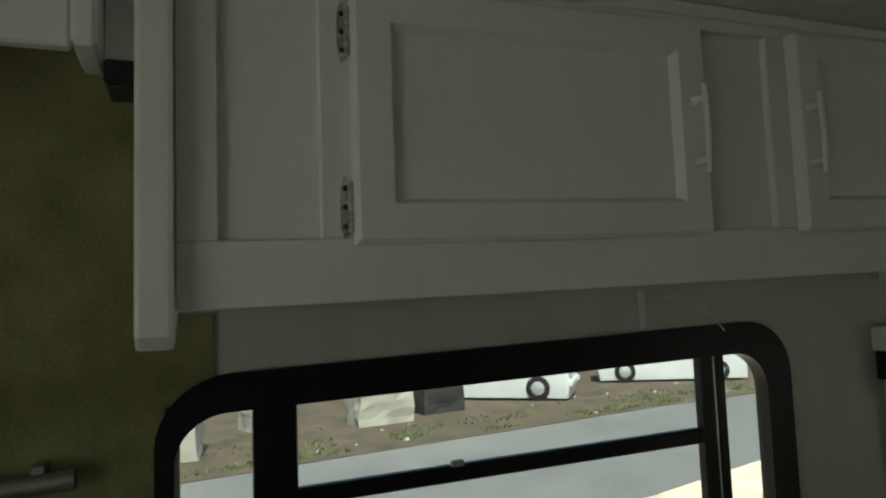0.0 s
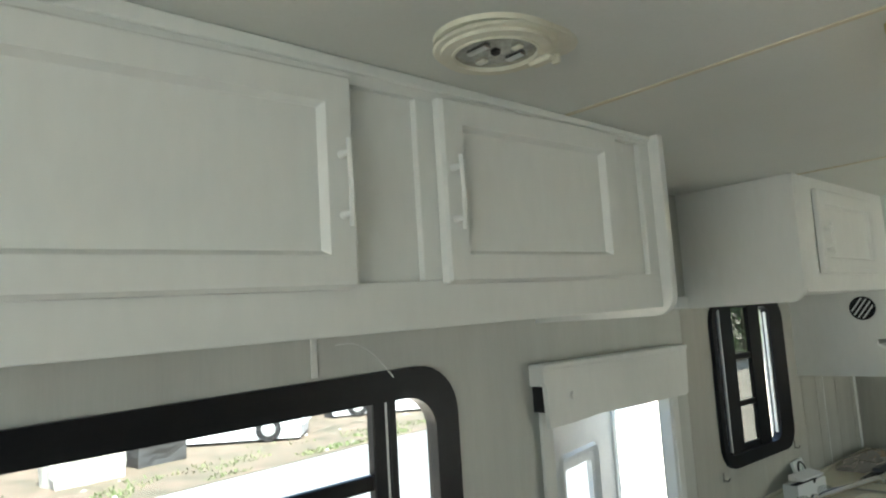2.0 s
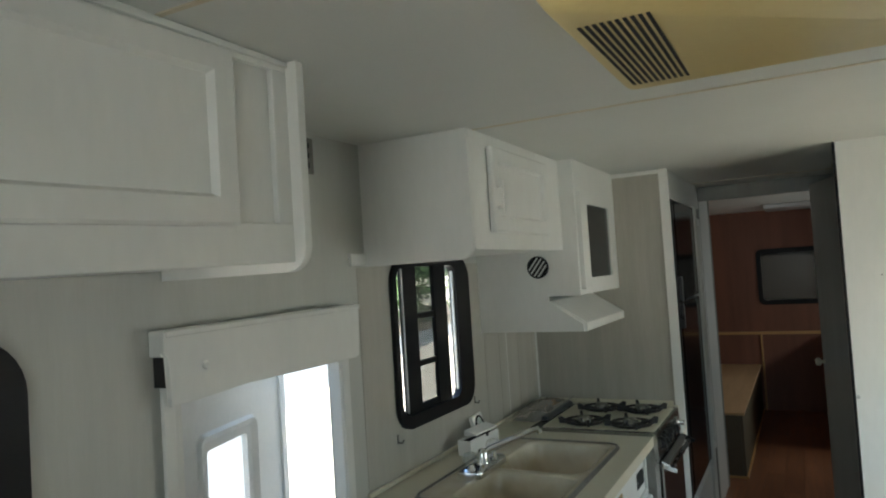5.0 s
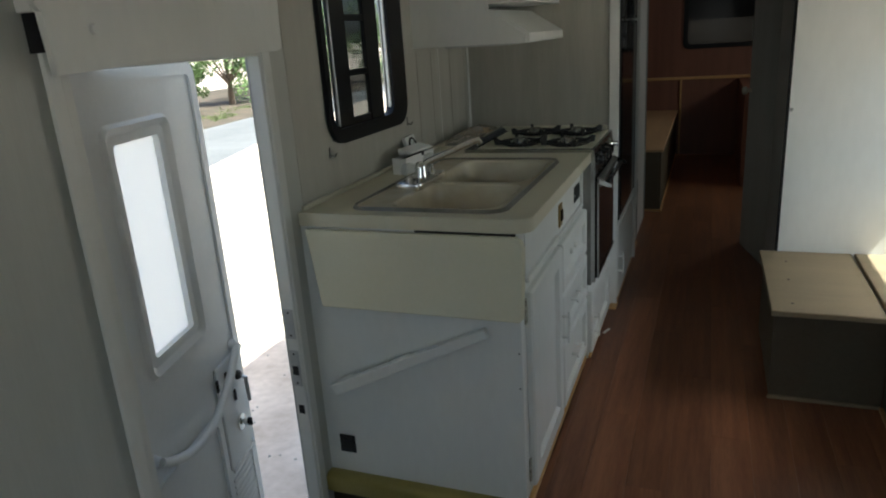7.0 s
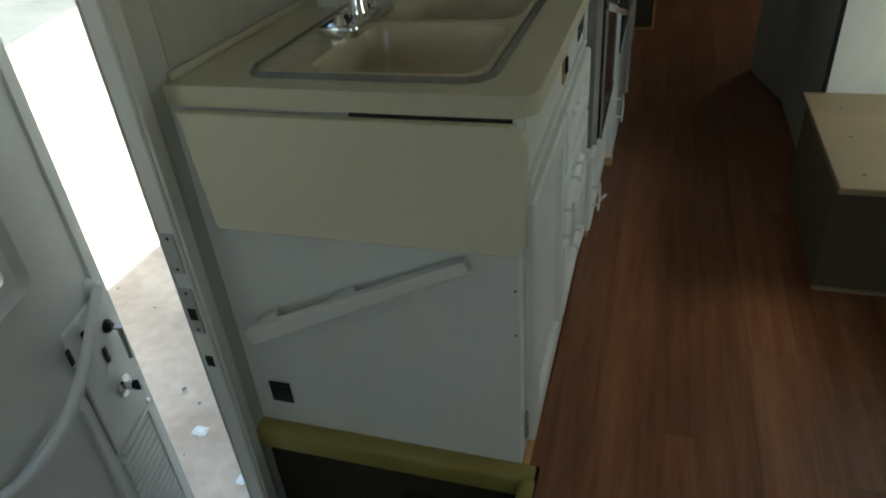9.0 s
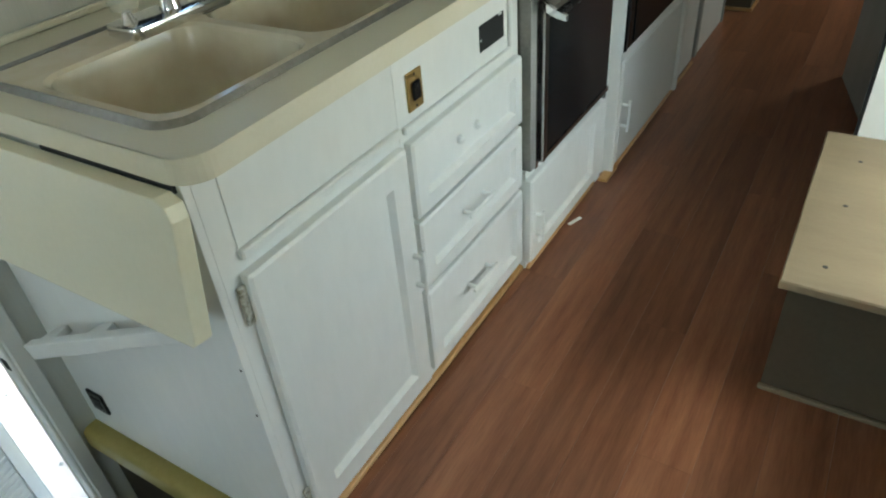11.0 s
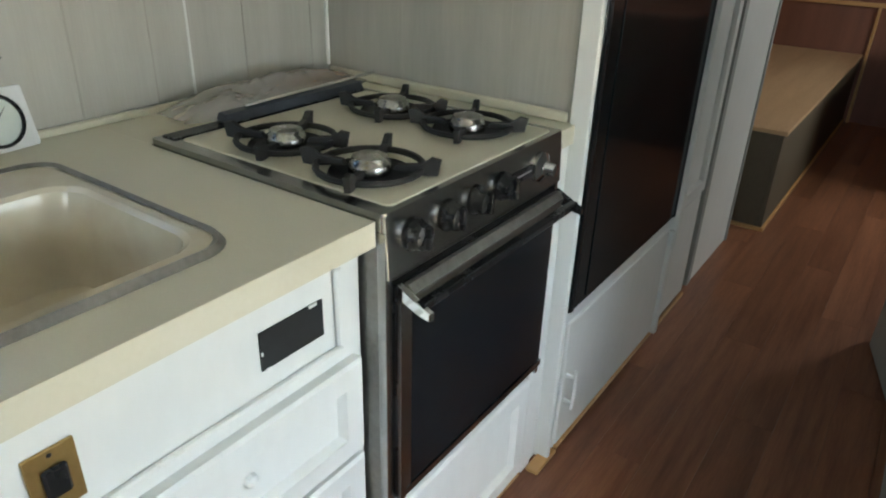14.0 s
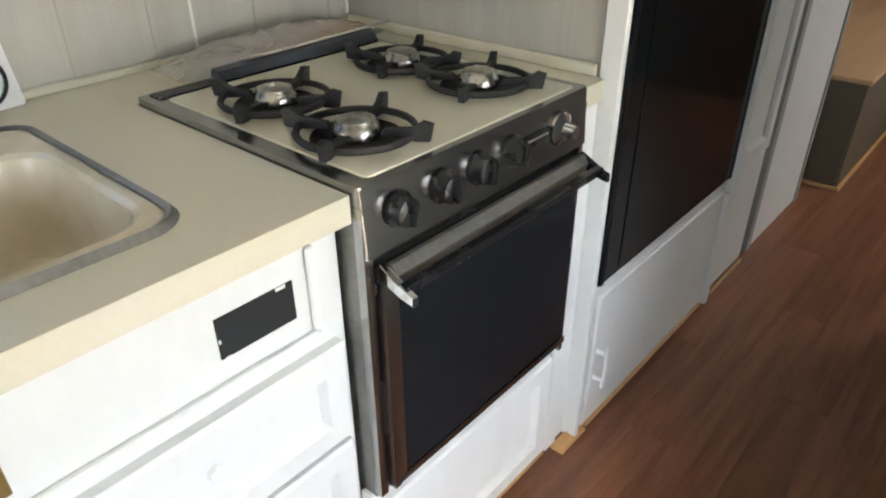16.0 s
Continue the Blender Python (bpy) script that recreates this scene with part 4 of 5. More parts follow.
kb = part("knob", lathe(bmesh.new(), (0.658, 1.512, 0.881), [(0.030, 0), (0.030, 0.006), (0.022, 0.010), (0.014, 0.014), (0.012, 0.034), (0.004, 0.036)], 20, "x"), CHROME, stove, "chrome oven thermostat knob", True)
part("scale_plate", boxes((0.6575, 1.405, 0.872, 0.660, 1.480, 0.895)), KNOB, stove)
part("scale_line", boxes((0.6602, 1.410, 0.883, 0.6608, 1.475, 0.886)), ALU, stove)
# oven door
oven = part("oven_door", boxes((0.642, SY0 + 0.018, 0.372, 0.664, SY1 - 0.012, 0.812), bev=0.004), KNOB, stove, "black oven door with steel edges")
part("pane", boxes((0.6642, SY0 + 0.052, 0.392, 0.6665, SY1 - 0.026, 0.770)), BLKGLASS, oven, "glossy black glass")
part("door_edge", boxes((0.6642, SY0 + 0.020, 0.374, 0.671, SY0 + 0.034, 0.810), (0.6642, SY0 + 0.034, 0.374, 0.668, SY0 + 0.051, 0.780), (0.6642, SY0 + 0.034, 0.374, 0.669, SY1 - 0.014, 0.389)), STEEL, oven)
bm = bmesh.new()
prism(bm, [(0.664, 0.770), (0.676, 0.772), (0.684, 0.800), (0.672, 0.812), (0.664, 0.812)], "y", SY0 + 0.036, SY1 - 0.014, bev=0.002)
part("top_rail", bm, DULL, oven)
bm = bmesh.new()
prism(bm, rrect(0.694, 0.782, 0.712, 0.796, 0.003, 2), "y", SY0 + 0.026, SY1 - 0.010, bev=0.002)
part("handle", bm, KNOB, oven)
for y in (SY0 + 0.020, SY1 - 0.020):
    bm = bmesh.new()
    prism(bm, [(0.664, 0.815), (0.664, 0.790), (0.700, 0.776), (0.725, 0.772), (0.725, 0.786), (0.694, 0.796)], "y", y, y + 0.012, bev=0.002)
    part("handle_bracket", bm, CHROME if y < 1.2 else KNOB, oven)


def burner(cx, cy, turn):
    b = part("burner", lathe(bmesh.new(), (cx, cy, 0.9365), [(0.070, 0), (0.068, 0.004), (0.060, 0.002), (0.030, 0.001)], 24), BLACK, stove, "black burner bowl", True)
    part("burner_cap", lathe(bmesh.new(), (cx, cy, 0.938), [(0.036, 0), (0.036, 0.008), (0.034, 0.018), (0.031, 0.021), (0.029, 0.027), (0.018, 0.031), (0.004, 0.032)], 20), CAPM, b, "shiny burner cap", True)
    g = part("pan_support", tube(bmesh.new(), [(cx + 0.088 * math.cos(a), cy + 0.088 * math.sin(a), 0.948) for a in [2 * math.pi * i / 28 for i in range(29)]], 0.0058, 6), IRON, stove, smooth=True)
    for q in range(4):
        w = radians(turn + 90 * q)
        c, s = math.cos(w), math.sin(w)
        bm = bmesh.new()
        prof = [(0.040, 0.946), (0.094, 0.940), (0.114, 0.942), (0.119, 0.968), (0.103, 0.971), (0.086, 0.958), (0.046, 0.955)]
        prism(bm, prof, "y", -0.0055, 0.0055, bev=0.001)
        bm.transform(Matrix.Translation((cx, cy, 0)) @ Matrix.Rotation(w, 4, "Z"))
        part("prong", bm, IRON, g)


for cx, cy in ((0.526, 1.165), (0.316, 1.178), (0.316, 1.478), (0.512, 1.470)):
    burner(cx, cy, 24)

stove_locker = thing("stove_locker", (0.4, 1.323, 0.0), "low white locker door under the stove", "cabinet")
part("face_frame", boxes((F + 0.002, 1.043, 0.0, 0.628, 1.60, 0.03), (F + 0.002, 1.043, 0.305, 0.628, 1.60, 0.344), (F + 0.002, 1.043, 0.03, 0.628, 1.075, 0.305), (F + 0.002, 1.56, 0.03, 0.628, 1.60, 0.305)), WHITE, stove_locker)
d = framed_door(stove_locker, 1.040, 1.585, 0.03, 0.320, 0.629, stile=0.045)
pull(d, 1.075, 0.10, 0.21, 0.646)
stove_stile = solid("stove_stile", boxes((F, 1.604, 0.0, 0.640, 1.652, 0.882), (F, 1.655, 0.0, 0.634, 1.689, 0.882), bev=0.003), WHITE, "white painted filler stile between stove and partition", "trim", "structure")

# ---- fridge column ----
tall_cabinet = thing("fridge_cabinet", (0.3, 2.28, 0.0), "tall white painted cabinet around a black fridge", "cabinet")
part("side", boxes((W + 0.001, 1.705, 0.0, 0.60, 1.715, CE - 0.001)), WHITE, tall_cabinet)
part("side", boxes((W + 0.001, 2.80, 0.0, 0.645, 2.82, CE - 0.001)), WHITE, tall_cabinet)
part("face_frame", boxes((0.63, 1.705, 1.965, 0.668, 2.82, CE - 0.002), (0.63, 2.462, 0.0, 0.668, 2.50, 1.965), (0.63, 1.705, 0.415, 0.668, 2.462, 0.452), (0.63, 1.705, 0.0, 0.662, 1.728, 0.415), (0.63, 1.728, 0.0, 0.662, 2.462, 0.03), (0.63, 2.50, 0.0, 0.652, 2.56, 1.965), (0.63, 2.76, 0.0, 0.652, 2.82, 1.965), bev=0.002), WHITE, tall_cabinet)
d = part("door", boxes((0.6625, 1.722, 0.032, 0.676, 2.440, 0.418), bev=0.003), WHITE, tall_cabinet)
pull(d, 1.742, 0.155, 0.275, 0.674)
part("batten", boxes((0.6685, 2.442, 0.020, 0.690, 2.466, 0.412), bev=0.003), WHITE, tall_cabinet)
part("panel", boxes((0.6525, 2.500, 0.020, 0.662, 2.815, 0.430), bev=0.002), WHITE, tall_cabinet)
part("trim_strip", boxes((0.6685, 2.464, 0.350, 0.694, 2.498, 1.960), bev=0.003), WHITE, tall_cabinet)
framed_door(tall_cabinet, 2.515, 2.800, 0.445, 1.90, 0.6525, stile=0.045)
closet = thing("closet", (0.3, 3.18, 0.0), "tall grey-white painted closet between corridor and bed", "cabinet")
part("side_panel", boxes((0.630, 2.945, 0.0, 0.655, 3.455, CE - 0.001), bev=0.002), WHITE, closet)
part("end_panel", boxes((W + 0.009, 3.430, 0.0, 0.6295, 3.455, CE - 0.001), bev=0.002), WHITE, closet)
part("corner_bead", boxes((0.6555, 3.435, 0.0, 0.663, 3.457, CE - 0.002), bev=0.002), GREYW, closet)
fridge = thing("fridge", (0.4, 2.1, 0.44), "black panelled built-in refrigerator", "refrigerator")
part("body", boxes((0.05, 1.72, 0.455, 0.645, 2.455, 1.96)), KNOB, fridge)
for n, z0, z1 in (("door", 0.456, 1.425), ("freezer_door", 1.435, 1.955)):
    f = part(n, boxes((0.646, 1.7055, z0, 0.676, 2.460, z1), bev=0.003), FRIDGE, fridge)
    part("panel", boxes((0.676, 1.790, z0 + 0.015, 0.6785, 2.445, z1 - 0.015), bev=0.001), FRIDGE, f)
    for ya, yb in ((1.7075, 1.722), (2.447, 2.458)):
        part("door_trim", boxes((0.676, ya, z0 + 0.004, 0.680, yb, z1 - 0.004)), BLACK, f)
part("handle", boxes((0.676, 1.735, 1.30, 0.698, 1.765, 1.42), (0.676, 1.735, 1.44, 0.698, 1.765, 1.56), bev=0.004), KNOB, fridge)

# ---- opposite side ----
HATCH = 1.395
bath = thing("wardrobe_wall", (1.85, 1.9, 0.0), "white painted cross partition behind the bench", "partition", kind="structure")
part("panel", boxes((HATCH + 0.004, 1.512, 0.0, E - 0.001, 1.535, CE - 0.001)), WHITE, bath)
part("edge", boxes((HATCH - 0.006, 1.515, 0.0, HATCH + 0.004, 1.540, CE - 0.001)), DARKHOLE, bath, "dark exposed edge")
part("knob", lathe(bmesh.new(), (HATCH + 0.012, 1.512, 1.02), [(0.006, 0), (0.008, -0.008), (0.003, -0.012)], 10, "y"), ALU, bath)
part("screw", lathe(bmesh.new(), (1.53, 1.512, 1.53), [(0.004, 0), (0.003, -0.002)], 8, "y"), GREYW, bath)
part("screw", lathe(bmesh.new(), (1.56, 1.512, 1.535), [(0.004, 0), (0.003, -0.002)], 8, "y"), GREYW, bath)
wall_bath = solid("wall_bath", boxes((1.42, 1.541, 0.0, 1.45, 2.43, CE - 0.001)), GREYW, "grey painted corridor side wall", "wall", "structure")
door_2 = thing("door_2", (1.42, 2.43, 0.0), "grey painted corridor door with a pale knob", "door", kind="structure")
bm = boxes((1.42, 2.43, 0.004, 1.445, 2.895, CE - 0.06))
bm.transform(Matrix.Translation((1.42, 2.43, 0)) @ Matrix.Rotation(radians(14), 4, "Z") @ Matrix.Translation((-1.42, -2.43, 0)))
part("door_leaf", bm, GREYW, door_2)
part("knob", lathe(bmesh.new(), (1.318, 2.84, 0.98), [(0.012, 0), (0.010, -0.02), (0.024, -0.03), (0.022, -0.05), (0.006, -0.055)], 14, "x"), LAMPPLASTIC, door_2, smooth=True)
wall_bedroom = solid("wall_bedroom", wall_across(2.90, 2.94, W, E, 0.0, CE - 0.001, [(0.658, 1.32, 0.0, 2.02)]), GREYW, "partition with an opening to the bedroom", "wall", "structure")

bench = thing("bench_box", (1.5, 1.15, 0.0), "low brown bench box with a bare plywood top", "bench")
part("top_board", boxes((1.325, 0.785, 0.372, 1.688, 1.508, 0.394), bev=0.003), BENCH, bench, "bare plywood top board")
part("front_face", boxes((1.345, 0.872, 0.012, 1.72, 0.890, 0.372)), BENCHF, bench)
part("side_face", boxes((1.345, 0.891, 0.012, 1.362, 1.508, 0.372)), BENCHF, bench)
part("base_trim", boxes((1.340, 0.858, 0.0, 1.72, 0.872, 0.014), bev=0.003), BENCH, bench, "thin wood strip along the floor")
for x, y in ((1.41, 1.13), (1.40, 0.87), (1.42, 1.36)):
    part("screw", lathe(bmesh.new(), (x, y, 0.394), [(0.006, 0), (0.004, 0.001)], 8), IRON, bench)
bench2 = thing("bench_box", (2.0, 0.5, 0.0), "long brown bench box with a plywood top along the wall", "bench")
part("top_board", boxes((1.700, -0.62, 0.374, E - 0.001, 1.508, 0.396), bev=0.003), BENCH, bench2, "bare plywood top board")
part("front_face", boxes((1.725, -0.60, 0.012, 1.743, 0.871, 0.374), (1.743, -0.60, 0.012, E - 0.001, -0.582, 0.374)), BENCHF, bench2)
part("base_trim", boxes((1.712, -0.60, 0.0, 1.725, 0.856, 0.014)), QUARTER, bench2)

# ---- bedroom ----
bed = thing("bed_platform", (0.3, 4.8, 0.0), "orange plywood bed platform with dark sides", "bed")
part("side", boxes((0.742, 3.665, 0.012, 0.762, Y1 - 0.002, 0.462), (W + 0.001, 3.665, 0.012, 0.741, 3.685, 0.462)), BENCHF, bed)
part("top", boxes((W + 0.001, 3.66, 0.462, 0.775, Y1 - 0.002, 0.482), bev=0.003), PLY, bed)
part("base_trim", boxes((0.762, 3.65, 0.0, 0.774, Y1 - 0.002, 0.016), (W + 0.001, 3.65, 0.0, 0.762, 3.664, 0.016)), QUARTER, bed)
ply_b = solid("side_ledge", boxes((1.36, 4.6, 0.0, E - 0.001, Y1 - 0.002, 0.80), bev=0.004), REDWOOD, "dark red wood locker along the bedroom wall", "cabinet")
rail = solid("wall_rail", boxes((W + 0.001, Y1 - 0.03, 0.80, E - 0.001, Y1 - 0.001, 0.83), (0.785, Y1 - 0.03, 0.0, 0.805, Y1 - 0.002, 0.80), bev=0.004), QUARTER, "pale wood rail on the end wall", "trim", "structure")
bedroom_panel = solid("bedroom_panelling", boxes((W + 0.001, 2.945, 0.484, W + 0.008, Y1 - 0.031, CE - 0.002)), REDWOOD, "dark red wood panelling on the bedroom side wall", "panelling", "structure")
bedroom_vent = solid("bedroom_vent", boxes((0.95, 5.2, CE - 0.05, 1.35, 5.6, CE - 0.001), bev=0.01), ALU, "square vent on the bedroom ceiling", "vent")

# ---- ceiling things ----
for y in (-1.08, 0.14, -2.3, 2.6):
    solid("ceiling_seam", boxes((W + 0.001, y - 0.006, CE - 0.003, E - 0.001, y + 0.006, CE - 0.0005)), SEAM, "yellowed sealed seam across the ceiling", "trim", "structure")

lamp = thing("ceiling_vent_lamp", (0.502, -1.490, CE), "round aged white ceiling fixture with a metal centre", "ceiling fixture")
cx, cy = 0.502, -1.490


def circle(r, n=36):
    return [(cx + r * math.cos(a), cy + r * math.sin(a)) for a in [2 * math.pi * i / n for i in range(n)]]


# backing plate drawn out to a rounded point on the switch side
drop = []
for i in range(40):
    a = 2 * math.pi * i / 40
    q = max(0.0, math.cos(a - radians(63)))
    drop.append((cx + (0.090 + 0.044 * q ** 6) * math.cos(a), cy + (0.100 + 0.036 * q ** 7) * math.sin(a)))
bm = bmesh.new()
prism(bm, drop, "z", CE - 0.009, CE - 0.0005, bev=0.003)
part("mount", bm, LAMPPLASTIC, lamp, smooth=True)
# Dark ring that draws the shadow between backing plate and outer ring.
part("joint", ring(bmesh.new(), circle(0.088), circle(0.070), "z", CE - 0.0108, CE - 0.0090), DULL, lamp, "dark ring painted as a shadow gap")
part("outer_ring", lathe(bmesh.new(), (cx, cy, CE), [(0.080, -0.0105), (0.094, -0.0114), (0.097, -0.0144), (0.094, -0.0174), (0.076, -0.0186)], 40), LAMPPLASTIC, lamp, smooth=True)
part("inner_ring", ring(bmesh.new(), circle(0.086), circle(0.068), "z", CE - 0.0246, CE - 0.0186), LAMPPLASTIC, lamp, smooth=True)
part("inner_ring", ring(bmesh.new(), circle(0.068), circle(0.064), "z", CE - 0.0270, CE - 0.0198), LAMPPLASTIC, lamp, smooth=True)
part("reflector", lathe(bmesh.new(), (cx, cy, CE - 0.0189), [(0.069, 0), (0.058, -0.002), (0.04, -0.001), (0.004, -0.001)], 30), CAPM, lamp, "bright dented metal reflector", True)
for i, (u, v, w_) in enumerate(((-0.038, 0.008, 0.010), (-0.008, -0.030, 0.022), (0.034, 0.012, 0.009), (0.008, 0.036, 0.018), (0.0, 0.0, 0.007))):
    part("contact", boxes((cx + u - w_, cy + v - 0.006, CE - 0.0246, cx + u + w_, cy + v + 0.006, CE - 0.0198), bev=0.002), IRON if i == 4 else CHROME if i % 2 else LAMPPLASTIC, lamp)
tab = part("switch_tab", boxes((cx + 0.010, cy + 0.060, CE - 0.0342, cx + 0.055, cy + 0.082, CE - 0.0234), bev=0.004), LAMPPLASTIC, lamp)
part("switch_lever", boxes((cx + 0.042, cy + 0.080, CE - 0.0366, cx + 0.055, cy + 0.090, CE - 0.0210), bev=0.002), LAMPPLASTIC, tab)

ac = thing("air_conditioner", (1.25, -0.7, CE), "yellowed plastic ceiling air conditioner with louvred corner", "air conditioner")
AX0, AX1, AY0, AY1, AZ = 0.948, 1.58, -0.975, -0.435, 2.0
FL = 0.055
bm = bmesh.new()
lay = [[bm.verts.new((u, v, z)) for u, v in rrect(AX0 - e, AY0 - e, AX1 + e, AY1 + e, 0.02 + e * 0.3, 4)] for e, z in ((-0.008, AZ), (0.0, AZ + 0.006), (FL, CE - 0.012), (FL, CE - 0.001))]
for q, r in zip(lay, lay[1:]):
    for k in range(len(q)):
        j = (k + 1) % len(q)
        bm.faces.new((q[k], q[j], r[j], r[k]))
bm.faces.new(lay[0][::-1])
bm.faces.new(lay[-1])
part("housing", bm, ACPLASTIC, ac, smooth=True)
# sloping face that carries the controls: x along it, y outward, z up the slope
slope = Matrix.Translation((AX0, AY0, AZ + 0.006)) @ Matrix.Rotation(math.atan2(FL, CE - 0.018 - AZ), 4, "X")
for i in range(10):
    x = AX0 + 0.022 + i * 0.0112
    part("louvre_slot", boxes((x, AY0 + 0.10, AZ - 0.0012, x + 0.0058, AY1 - 0.05, AZ + 0.0005)), DARKHOLE, ac)
def on_slope(bm):
    bm.transform(slope)
    return bm


part("control_plate", on_slope(boxes((0.012, -0.004, 0.012, 0.120, 0.003, 0.088), bev=0.001)), ALU, ac, "silver control plate")
for u in (0.068, 0.180):
    kb = part("knob", on_slope(lathe(bmesh.new(), (u, -0.004, 0.054), [(0.024, 0), (0.022, -0.016), (0.006, -0.018)], 18, "y")), KNOB, ac, smooth=True)
    part("pointer", on_slope(boxes((u - 0.002, -0.0235, 0.046, u + 0.002, -0.0215, 0.076))), ALU, kb)
for i in range(3):
    part("mark", on_slope(boxes((0.018, -0.0048, 0.018 + i * 0.006, 0.040, -0.0042, 0.020 + i * 0.006))), KNOB, ac)
part("badge", on_slope(boxes((0.018, -0.0050, 0.072, 0.040, -0.0042, 0.082))), KNOB, ac, "small dark badge")

# ---- outside ----
GZ = -0.80
DIRT = surf("dry_dirt", (0.42, 0.335, 0.26), (0.68, 0.575, 0.48), 0.95, scale=2.4, fine=16, bump=0.8)
ASPHALT = surf("worn_asphalt", (0.090, 0.091, 0.093), (0.165, 0.165, 0.163), 0.9, scale=0.35, fine=20, bump=0.4)
VERGE = surf("leaf_litter_verge", (0.034, 0.032, 0.016), (0.105, 0.072, 0.052), 0.95, scale=1.3, fine=14, bump=0.8)
CONCRETE = surf("weathered_concrete", (0.22, 0.21, 0.18), (0.36, 0.34, 0.30), 0.9, scale=2, fine=20, bump=0.4)
TRUCKW = surf("white_vehicle_paint", (0.46, 0.47, 0.48), (0.60, 0.61, 0.62), 0.3, scale=1, fine=20, bump=0.02)
LEAFG = surf("green_foliage", (0.045, 0.085, 0.02), (0.13, 0.20, 0.06), 0.7, scale=1.2, fine=9, bump=0.2, piece=0.2)
BARK = surf("bark", (0.10, 0.07, 0.045), (0.17, 0.13, 0.09), 0.9, scale=3, fine=20, bump=0.8, stretch=(3, 3, 0.5))
bm = bmesh.new()
box(bm, -900, -900, GZ - 0.3, 900, 900, GZ)
solid("ground", bm, DIRT, "dry stony dirt ground around the trailer", "ground", "structure")
solid("road", prism(bmesh.new(), [(-16, -400), (-3.0, -400), (-3.6, -40), (-4.6, -9), (-6.2, 3), (-9.4, 13), (-12.2, 26), (-14.2, 45), (-16, 90)], "z", GZ - 0.02, GZ + 0.012), ASPHALT, "worn grey asphalt road", "road", "structure")
solid("verge", prism(bmesh.new(), [(-26, -400), (-7.7, -400), (-7.7, -12), (-10.2, -0.7), (-12.0, 7.8), (-13.6, 20), (-15.2, 40), (-26, 90)], "z", GZ - 0.02, GZ + 0.03), VERGE, "verge of brown leaf litter and patchy grass beyond the road", "verge", "structure")
# plain skirt that closes the space under the floor
solid("wall_skirt", boxes((W - 0.045, Y0, GZ - 0.02, W - 0.015, Y1, -0.372), (E + 0.015, Y0, GZ - 0.02, E + 0.045, Y1, -0.362), (W - 0.015, Y0 - 0.03, GZ - 0.02, E + 0.015, Y0, -0.362), (W - 0.015, Y1, GZ - 0.02, E + 0.015, Y1 + 0.03, -0.362)), WHITE, "plain white skirt wall under the trailer", "wall", "structure")

# ---- small things in the kitchen ----
CARD = surf("white_carton", (0.76, 0.77, 0.76), (0.84, 0.85, 0.84), 0.5, scale=6, fine=60, bump=0.05)
PAPER = surf("crumpled_print", (0.52, 0.45, 0.42), (0.72, 0.68, 0.66), 0.6, scale=14, fine=60, bump=0.2)
BLUEF = surf("dark_blue_tray_edge", (0.028, 0.033, 0.045), (0.06, 0.068, 0.085), 0.4, scale=10, fine=60, bump=0.1)
FACE = surf("dial_face", (0.62, 0.68, 0.64), (0.72, 0.77, 0.73), 0.4, scale=4, fine=40, bump=0.0)

carton = thing("carton", (-0.02, 0.75, 0.922), "open white carton on the worktop behind the sink", "carton")
turn = Matrix.Translation((0.042, 0.690, 0.9225)) @ Matrix.Rotation(radians(-5), 4, "Z")
bm = boxes((-0.060, -0.115, 0.0, -0.057, 0.115, 0.060), (-0.003, -0.115, 0.0, 0.0, 0.115, 0.062), (-0.057, -0.115, 0.0, -0.003, -0.112, 0.060), (-0.057, 0.112, 0.0, -0.003, 0.115, 0.060), (-0.057, -0.112, 0.0, -0.003, 0.112, 0.003))
bm.transform(turn)
part("tray", bm, CARD, carton)
bm = boxes((-0.056, -0.111, 0.030, -0.004, 0.111, 0.050))
bm.transform(turn)
part("filling", bm, DARKHOLE, carton, "dark contents")
bm = bmesh.new()
prism(bm, [(-0.062, 0.063), (-0.004, 0.068), (-0.006, 0.074), (-0.062, 0.086)], "y", -0.06, 0.116)
bm.transform(turn)
part("lid", bm, CARD, carton, "white lid standing open")
bm = bmesh.new()
prism(bm, rrect(-0.012, 0.050, 0.012, 0.064, (0.011, 0.011, 0.001, 0.001), 4), "x", 0.0003, 0.0006)
bm.transform(turn @ Matrix.Translation((0, 0.02, 0)))
part("finger_notch", bm, DARKHOLE, carton)

dial = thing("dial_thermometer", (-0.10, 0.885, 0.922), "white square dial thermometer leaning on the wall", "thermometer")
lean = Matrix.Translation((-0.046, 0.862, 0.9225)) @ Matrix.Rotation(radians(6), 4, "Z") @ Matrix.Rotation(radians(-14), 4, "Y")
bm = bmesh.new()
prism(bm, rrect(-0.068, 0, 0.062, 0.108, 0.004, 2), "x", -0.014, 0.0, bev=0.002)
bm.transform(lean)
part("plate", bm, CARD, dial)
bm = ring(bmesh.new(), [(0.047 * math.cos(a), 0.054 + 0.047 * math.sin(a)) for a in [2 * math.pi * i / 28 for i in range(28)]], [(0.041 * math.cos(a), 0.054 + 0.041 * math.sin(a)) for a in [2 * math.pi * i / 28 for i in range(28)]], "x", -0.001, 0.006)
bm.transform(lean)
part("bezel", bm, KNOB, dial, "black round bezel", True)
bm = lathe(bmesh.new(), (0.0, 0.0, 0.054), [(0.041, 0.0003), (0.041, 0.0015)], 28, "x")
bm.transform(lean)
part("face", bm, FACE, dial)
bm = bmesh.new()
prism(bm, [(-0.022, 0.036), (0.022, 0.076), (-0.019, 0.033)], "x", 0.002, 0.003)
bm.transform(lean)
part("needle", bm, IRON, dial)

